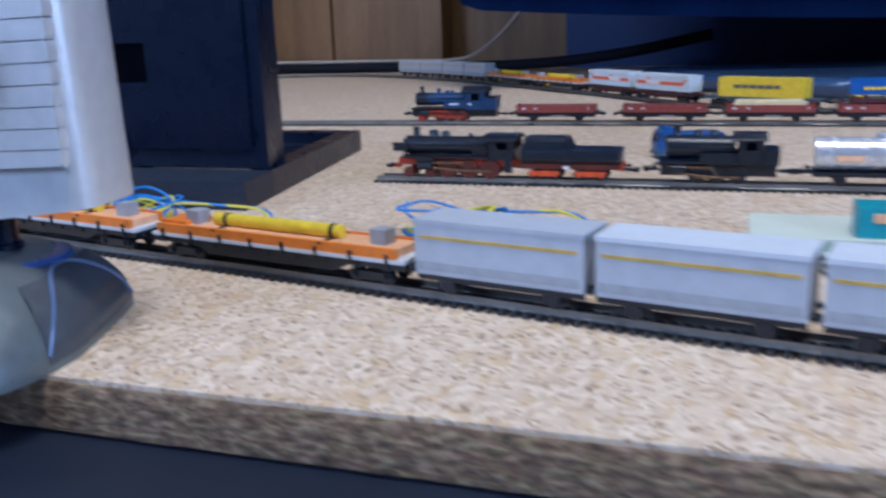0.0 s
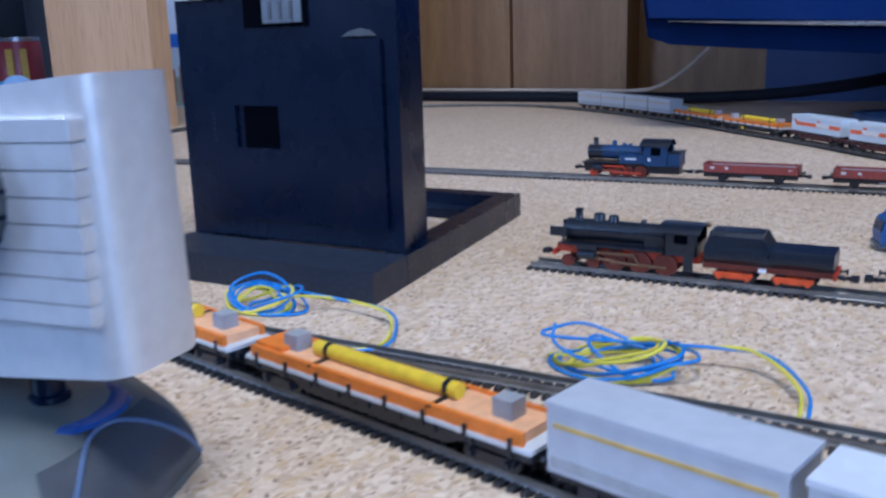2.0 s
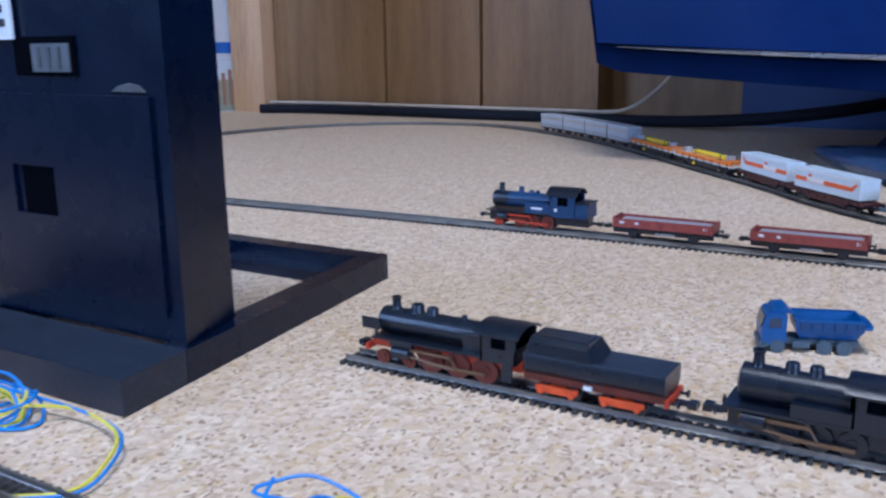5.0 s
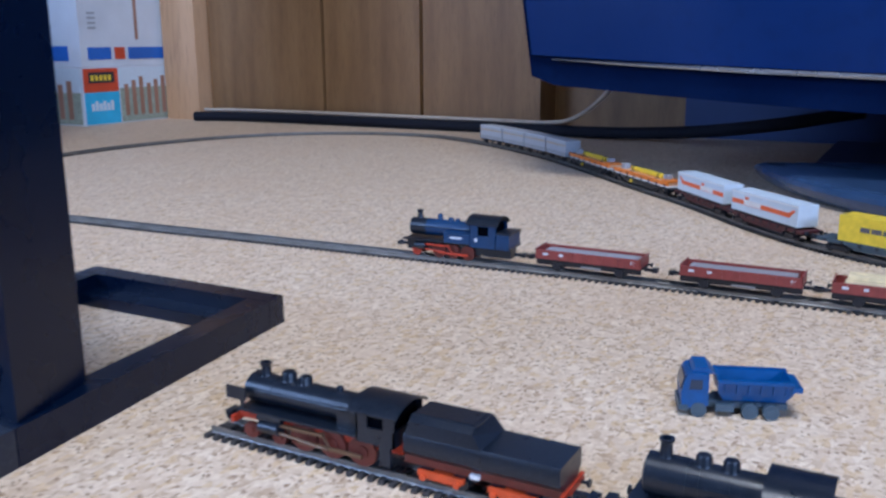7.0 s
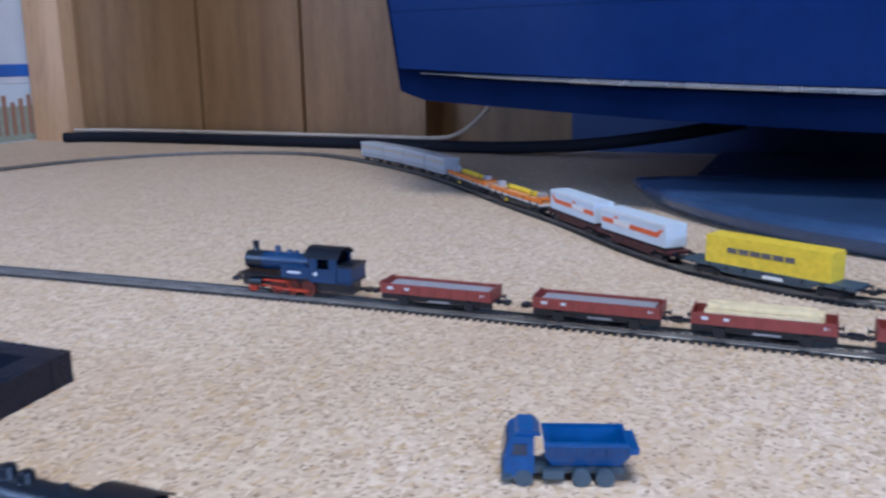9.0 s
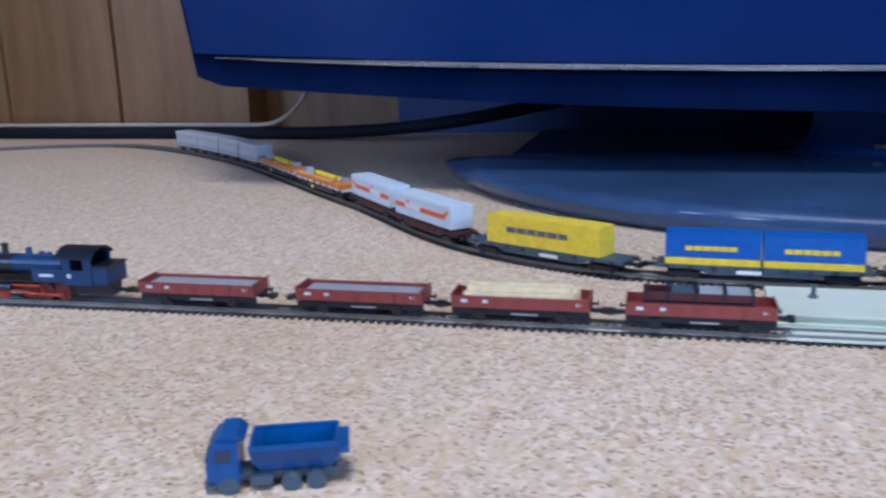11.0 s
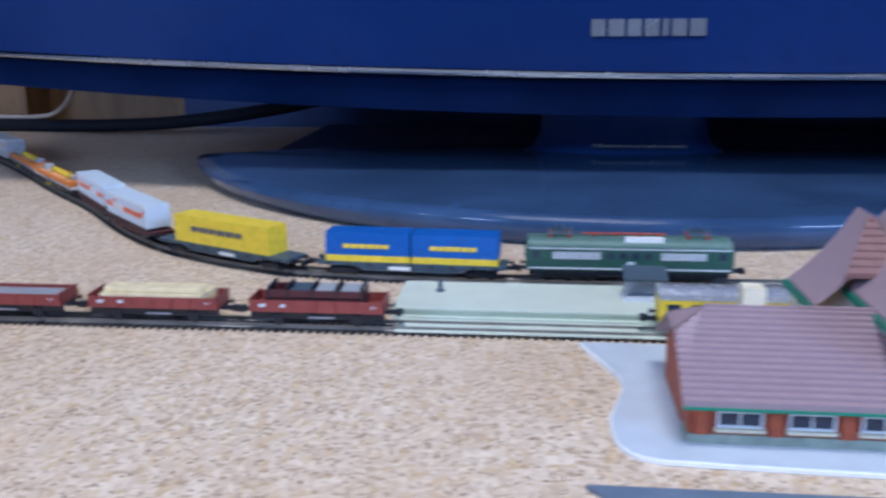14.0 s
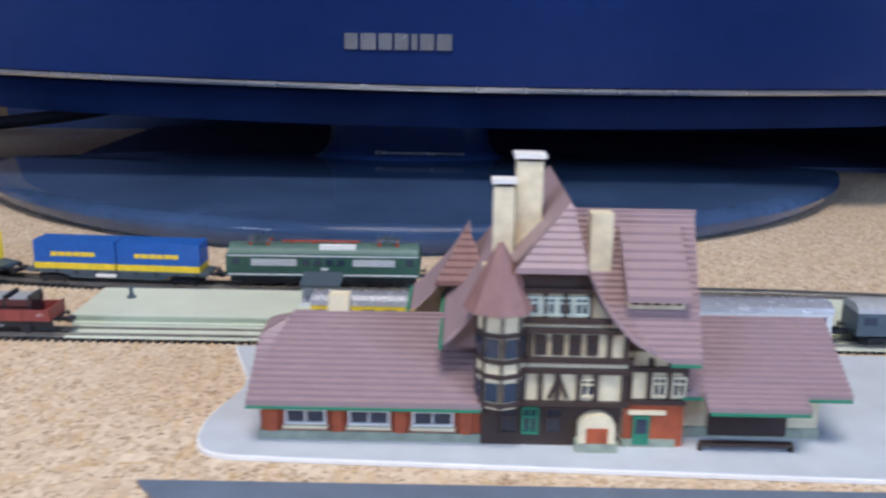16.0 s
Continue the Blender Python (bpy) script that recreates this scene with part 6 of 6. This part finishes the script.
    for z in (0.0178, 0.0285, 0.0340, 0.0435):
        bm = B(); lathe(bm, [(0.0091, z), (0.0091, z + 0.0016)], (0.0862, -0.0015, 0.0), 8)
        part("timber_band", bm, C_TIMBER, tu)
    for k in range(4, 8):
        a = 2 * math.pi * (k + 0.5) / 8
        for z in (0.0200, 0.0362):
            bm = B(); box(bm, -0.0024, -0.0004, z, 0.0024, 0.0004, z + 0.0068, Matrix.Translation((0.0862 + 0.0081 * math.cos(a), -0.0015 + 0.0081 * math.sin(a), 0)) @ Matrix.Rotation(a + math.pi / 2, 4, "Z"))
            part("turret_pane", bm, C_PANE, tu)
    bm = B(); lathe(bm, [(0.0128, 0.0525), (0.0114, 0.0552), (0.0088, 0.0605), (0.0054, 0.0675), (0.0010, 0.0755)], (0.0852, -0.0020, 0.0), 8)
    part("turret_cap", bm, C_RUSSET_AND_SHADE, tu, "russet pointed turret roof")
    # main roof with ridge along x
    front = slope(t, "main_roof_front", 0.1000, 0.1592, -0.0085, 0.0360, 0.0330, 0.0795, 24)
    for v in front.data.vertices:
        if v.co.x < 0.11:
            f = max(0.0, min(1.0, (v.co.z - 0.036) / 0.0435))
            v.co.x = 0.1450 - 0.041 * f ** 0.62
        else:
            v.co.x -= 0.0040 * (1 - max(0.0, min(1.0, (v.co.z - 0.036) / 0.0435)))
    bm = B(); prism(bm, saw(0.0745, 0.0360, 0.0330, 0.0795, 24, 0.0007, 0.0012), 0.1050, 0.1592, "x")
    part("main_roof_back", bm, C_ROOF, t)
    bm = B(); prism(bm, [(-0.002, 0.034), (0.068, 0.034), (0.033, 0.0770)], 0.1525, 0.1540, "x")
    part("main_gable", bm, C_TIMBER, t)
    pbox("ridge_tile", C_ROOF, t, (0.1040, 0.0320, 0.0790, 0.1596, 0.0340, 0.0806), 0.0004)
    pbox("eave_board", C_TRIMGREEN, t, (0.1445, -0.0094, 0.0340, 0.1550, -0.0087, 0.0350), 0.0002)
    # shed dormer
    slope(t, "dormer_roof", 0.1300, 0.1525, -0.0005, 0.0555, 0.0260, 0.0755, 8)
    d = pbox("dormer_wall", C_CREAM, t, (0.1310, 0.0050, 0.0465, 0.1515, 0.0200, 0.0550))
    for k in range(5):
        pbox("dormer_pane", C_TIMBER, d, (0.1326 + 0.0038 * k, 0.0046, 0.0520, 0.1350 + 0.0038 * k, 0.0049, 0.0538))
    # entrance bay beside the tower
    e = part("entrance_wall", wall_box(0.1310, -0.0006, 0.1526, 0.010, 0.0, 0.0165), C_BRICK, t, "brick entrance bay")
    pbox("plinth", C_STONE, e, (0.1305, -0.0014, 0.0, 0.1500, 0.004, 0.0030), 0.0003)
    dr = pbox("door", C_TRIMGREEN, e, (0.1345, -0.0016, 0.0010, 0.1405, -0.0004, 0.0120), 0.0002)
    pbox("door_pane", C_PANE, dr, (0.1355, -0.0019, 0.0055, 0.1395, -0.0015, 0.0110))
    pbox("lintel", C_CREAM, e, (0.1325, -0.0020, 0.0128, 0.1460, -0.0004, 0.0142), 0.0002)
    for z in (0.0165, 0.0290):
        pbox("timber_beam", C_TIMBER, mw, (0.1310, -0.0016, z, 0.1530, 0.0002, z + 0.0018))
    for x in (0.1325, 0.1395, 0.1465, 0.1522):
        pbox("timber_post", C_TIMBER, mw, (x - 0.0008, -0.0012, 0.0180, x + 0.0008, 0.0002, 0.0340))
    for x in (0.1430, 0.1500):
        window(mw, x, -0.0008, 0.0195, 0.0052, 0.0078, False, C_CREAM)
    # chimneys
    chimney(t, 0.0960, 0.0240, 0.0600, 0.1000, 0.0095)
    chimney(t, 0.0868, 0.0190, 0.0560, 0.0915, 0.0075)
    chimney(t, 0.1222, 0.0190, 0.0560, 0.0822, 0.0080, False)
    # right wing
    rw = part("wing_wall", wall_box(0.1426, 0.0085, 0.2046, 0.058, 0.0, 0.0195), C_CREAM, t, "cream right wing wall")
    pbox("plinth", C_STONE, rw, (0.1421, 0.0075, 0.0, 0.2051, 0.012, 0.0040), 0.0003)
    slope(t, "roof_front", 0.1506, 0.2121, -0.0010, 0.0205, 0.0310, 0.0385, 14)
    bm = B(); prism(bm, saw(0.0640, 0.0180, 0.0310, 0.0385, 14, 0.0007, 0.0012), 0.1506, 0.2121, "x")
    part("roof_back", bm, C_ROOF, t)
    pbox("ridge_tile", C_ROOF, t, (0.1506, 0.0300, 0.0380, 0.2121, 0.0320, 0.0394), 0.0004)
    slope(t, "porch_roof", 0.1591, 0.1951, -0.0085, 0.0182, 0.0030, 0.0232, 5, lift=0.0008)
    pbox("eave_board", C_TRIMGREEN, t, (0.1596, -0.0094, 0.0163, 0.1946, -0.0087, 0.0173), 0.0002)
    for a, b in ((0.1511, 0.1586), (0.1956, 0.2116)):
        pbox("eave_board", C_TRIMGREEN, t, (a, -0.0019, 0.0187, b, -0.0012, 0.0197), 0.0002)
    # Dark slab on the wall; the opening's shade is put into its colour.
    pbox("porch_opening_shade", C_TIMBER, rw, (0.1640, 0.0068, 0.0012, 0.1926, 0.0084, 0.0160))
    bn = pbox("bench", C_TIMBER, t, (0.1586, -0.0040, 0.0022, 0.1916, -0.0010, 0.0032), 0.0002)
    for x in (0.1571, 0.1901):
        pbox("bench_leg", C_TIMBER, bn, (x + 0.001, -0.0036, 0.0, x + 0.002, -0.0014, 0.0022))


def wall_box(x0, y0, x1, y1, z0, z1):
    bm = B(); box(bm, x0, y0, z0, x1, y1, z1)
    return bm


def pbox_rot(parent, name, mat, x, y, z0, z1, w, a):
    bm = B(); box(bm, -w / 2, -w / 2, z0, w / 2, w / 2, z1, Matrix.Translation((x, y, 0)) @ Matrix.Rotation(a, 4, "Z"))
    part(name, bm, mat, parent)


station()


# ---------- boxes and clutter on the shelf end ----------
def kit_boxes():
    t = thing("cardboard_box", "white card box with blue bands on a printed box", "box", (0, 0, 0.0965))
    x0, x1, y0, y1 = -1.42, -1.112, 1.30, 1.505
    bm = B(); box(bm, x0, y0, 0.0, x1, y1, 0.26); bevel(bm, 0.002, 2)
    part("carton", bm, C_CARD, t)
    pbox("blue_band", C_CARDBLUE, t, (x0 + 0.1, y0 - 0.0012, 0.010, x1 - 0.03, y0 + 0.001, 0.034))
    pbox("blue_band", C_CARDBLUE, t, (x1 - 0.001, y0 + 0.014, 0.012, x1 + 0.0012, y0 + 0.062, 0.032))
    pbox("blue_band", C_CARDBLUE, t, (x1 - 0.001, y0 + 0.100, 0.012, x1 + 0.0012, y0 + 0.195, 0.032))
    pbox("picture_patch", C_CARDRED, t, (x1 - 0.001, y0 + 0.070, 0.012, x1 + 0.0012, y0 + 0.092, 0.032))
    pbox("logo_patch", C_CARDBLUE, t, (x1 - 0.001, y0 + 0.010, 0.115, x1 + 0.0012, y0 + 0.055, 0.138))
    pbox("logo_patch", C_YELLOW, t, (x1 - 0.001, y0 + 0.014, 0.120, x1 + 0.0016, y0 + 0.051, 0.131))
    pbox("print_bar", C_CARDBROWN, t, (x1 - 0.001, y0 + 0.118, 0.045, x1 + 0.0012, y0 + 0.124, 0.140))
    for k in range(4):
        pbox("print_bar", C_GREY, t, (x1 - 0.001, y0 + 0.018, 0.062 + 0.008 * k, x1 + 0.0012, y0 + 0.034, 0.065 + 0.008 * k))
    t = thing("cardboard_box", "printed model kit box in red, blue and brown", "box", (0, 0, 0.0))
    bm = B(); box(bm, x0, y0 - 0.004, 0.0, x1 + 0.002, y1, 0.096); bevel(bm, 0.0015, 2)
    part("carton", bm, C_CARD, t)
    f = x1 + 0.002
    pbox("red_panel", C_CARDRED, t, (f - 0.001, y0 - 0.002, 0.055, f + 0.0012, y0 + 0.070, 0.094))
    pbox("print_bar", C_INK, t, (f - 0.001, y0 + 0.008, 0.070, f + 0.0016, y0 + 0.062, 0.088))
    for k in range(5):
        pbox("print_bar", C_YELLOW, t, (f - 0.001, y0 + 0.012 + 0.009 * k, 0.074, f + 0.0020, y0 + 0.018 + 0.009 * k, 0.083))
    pbox("blue_panel", C_CARDCYAN, t, (f - 0.001, y0 - 0.002, 0.002, f + 0.0012, y0 + 0.070, 0.0545))
    for k in range(6):
        pbox("print_bar", C_CARD, t, (f - 0.001, y0 + 0.010 + 0.008 * k, 0.024, f + 0.0016, y0 + 0.016 + 0.008 * k, 0.036 + 0.004 * (k % 2)))
    pbox("sky_panel", C_BOXPALE, t, (f - 0.001, y0 + 0.073, 0.060, f + 0.0010, y0 + 0.203, 0.094))
    pbox("meadow_panel", C_STONE, t, (f - 0.001, y0 + 0.073, 0.002, f + 0.0010, y0 + 0.203, 0.0595))
    for k in range(7):
        pbox("tower_print", C_CARDBROWN, t, (f - 0.001, y0 + 0.082 + 0.017 * k, 0.012, f + 0.0014, y0 + 0.091 + 0.017 * k, 0.066 + 0.006 * (k % 3)))
    g = y0 - 0.004
    pbox("sky_panel", C_BOXPALE, t, (x0 + 0.02, g - 0.0010, 0.055, x1 - 0.004, g + 0.001, 0.094))
    pbox("meadow_panel", C_STONE, t, (x0 + 0.02, g - 0.0010, 0.002, x1 - 0.004, g + 0.001, 0.0545))
    for k in range(12):
        pbox("tower_print", C_CARDBROWN, t, (x0 + 0.03 + 0.022 * k, g - 0.0014, 0.010, x0 + 0.042 + 0.022 * k, g + 0.001, 0.062 + 0.006 * (k % 3)))


C_INK = M_INK
kit_boxes()


C_TINRED = paint("tin_red", (0.30, 0.035, 0.05), 0.4, grain=600)
C_DISC = paint("disc_blue", (0.26, 0.42, 0.68), 0.35, grain=600)


def clutter():
    t = thing("tin_can", "red and yellow printed tin on the shelf end", "tin", (-1.325, 1.10, 0.0))
    bm = B(); lathe(bm, [(0.040, 0), (0.040, 0.118), (0.0385, 0.121), (0.0385, 0.1245)], n=32)
    part("tin_body", bm, C_TINRED, t)
    bm = B(); lathe(bm, [(0.0388, 0.1246), (0.0388, 0.131), (0.036, 0.132)], n=32)
    part("lid", bm, M_TRIM, t, "bright metal lid")
    bm = B(); lathe(bm, [(0.0403, 0.004), (0.0403, 0.060)], n=32)
    part("label_band", bm, C_CARDCYAN, t, "cyan lower band")
    for k in range(2, 4):
        pbox_rot(t, "print_bar", C_GOLD, 0.0402 * math.cos(-1.9 + 0.5 * k), 0.0402 * math.sin(-1.9 + 0.5 * k), 0.030, 0.112, 0.011, -1.9 + 0.5 * k)
    t = thing("disc_stand", "pale blue plastic disc on a short foot", "disc", (-1.190, 1.00, -0.012), 40)
    bm = B(); lathe(bm, [(0.022, -0.002), (0.0245, 0.0), (0.0245, 0.004), (0.022, 0.006)], (0, 0, 0), 40, Matrix.Translation((0, 0, 0.060)) @ Matrix.Rotation(radians(90), 4, "X"))
    part("disc", bm, C_DISC, t)
    bm = B(); box(bm, -0.022, -0.012, 0.012, 0.022, 0.012, 0.016); rod(bm, (0, -0.002, 0.004), (0, -0.002, 0.034), 0.005, n=12)
    part("foot", bm, C_GUN, t)
    t = thing("shelf_back", "dark blue panel behind the shelf clutter", "panel", (0, 0, 0), kind="structure")
    bm = B(); box(bm, -1.52, 0.75, 0.0, -1.50, 1.25, 0.95)
    part("panel", bm, M_DESK, t)
    bm = B(); box(bm, -1.50, 0.75, 0.20, -1.14, 1.04, 0.222); bevel(bm, 0.002, 2)
    part("shelf", bm, M_DESK, t)


clutter()


def cables():
    t = thing("power_cable", "black power cable lying along the cupboard foot", "cable")
    bm = B()
    sweep(bm, smooth_line([(-1.02, 1.455, 0.0083), (-0.95, 1.480, 0.0083), (-0.80, 1.488, 0.0083), (-0.60, 1.486, 0.0083), (-0.44, 1.484, 0.0083), (-0.34, 1.476, 0.0088), (-0.24, 1.462, 0.0110), (-0.14, 1.450, 0.0180), (-0.04, 1.440, 0.0320), (0.06, 1.430, 0.0520)], 0.008), circle(0.0082, 12), False)
    cable = part("cable", bm, M_CABLE, t)
    bm = B()
    sweep(bm, [Vector((-0.800, 1.488, 0.0083)), Vector((-0.790, 1.488, 0.0083))], circle(0.0092, 12), False)
    part("joint", bm, M_CABLE, cable)
    t = thing("aerial_cable", "pale grey cable hanging to the cupboard foot", "cable")
    bm = B()
    sweep(bm, smooth_line([(-1.01, 1.470, 0.0195), (-0.9, 1.489, 0.0195), (-0.66, 1.488, 0.0195), (-0.46, 1.488, 0.0190), (-0.36, 1.480, 0.0195), (-0.31, 1.45, 0.030), (-0.25, 1.38, 0.060), (-0.18, 1.25, 0.10), (-0.14, 1.17, 0.13)], 0.008), circle(0.0028, 8), False)
    part("cable", bm, C_CABLEPALE, t)


C_CABLEPALE = paint("cable_pale", (0.46, 0.40, 0.33), 0.5, grain=900)
cables()
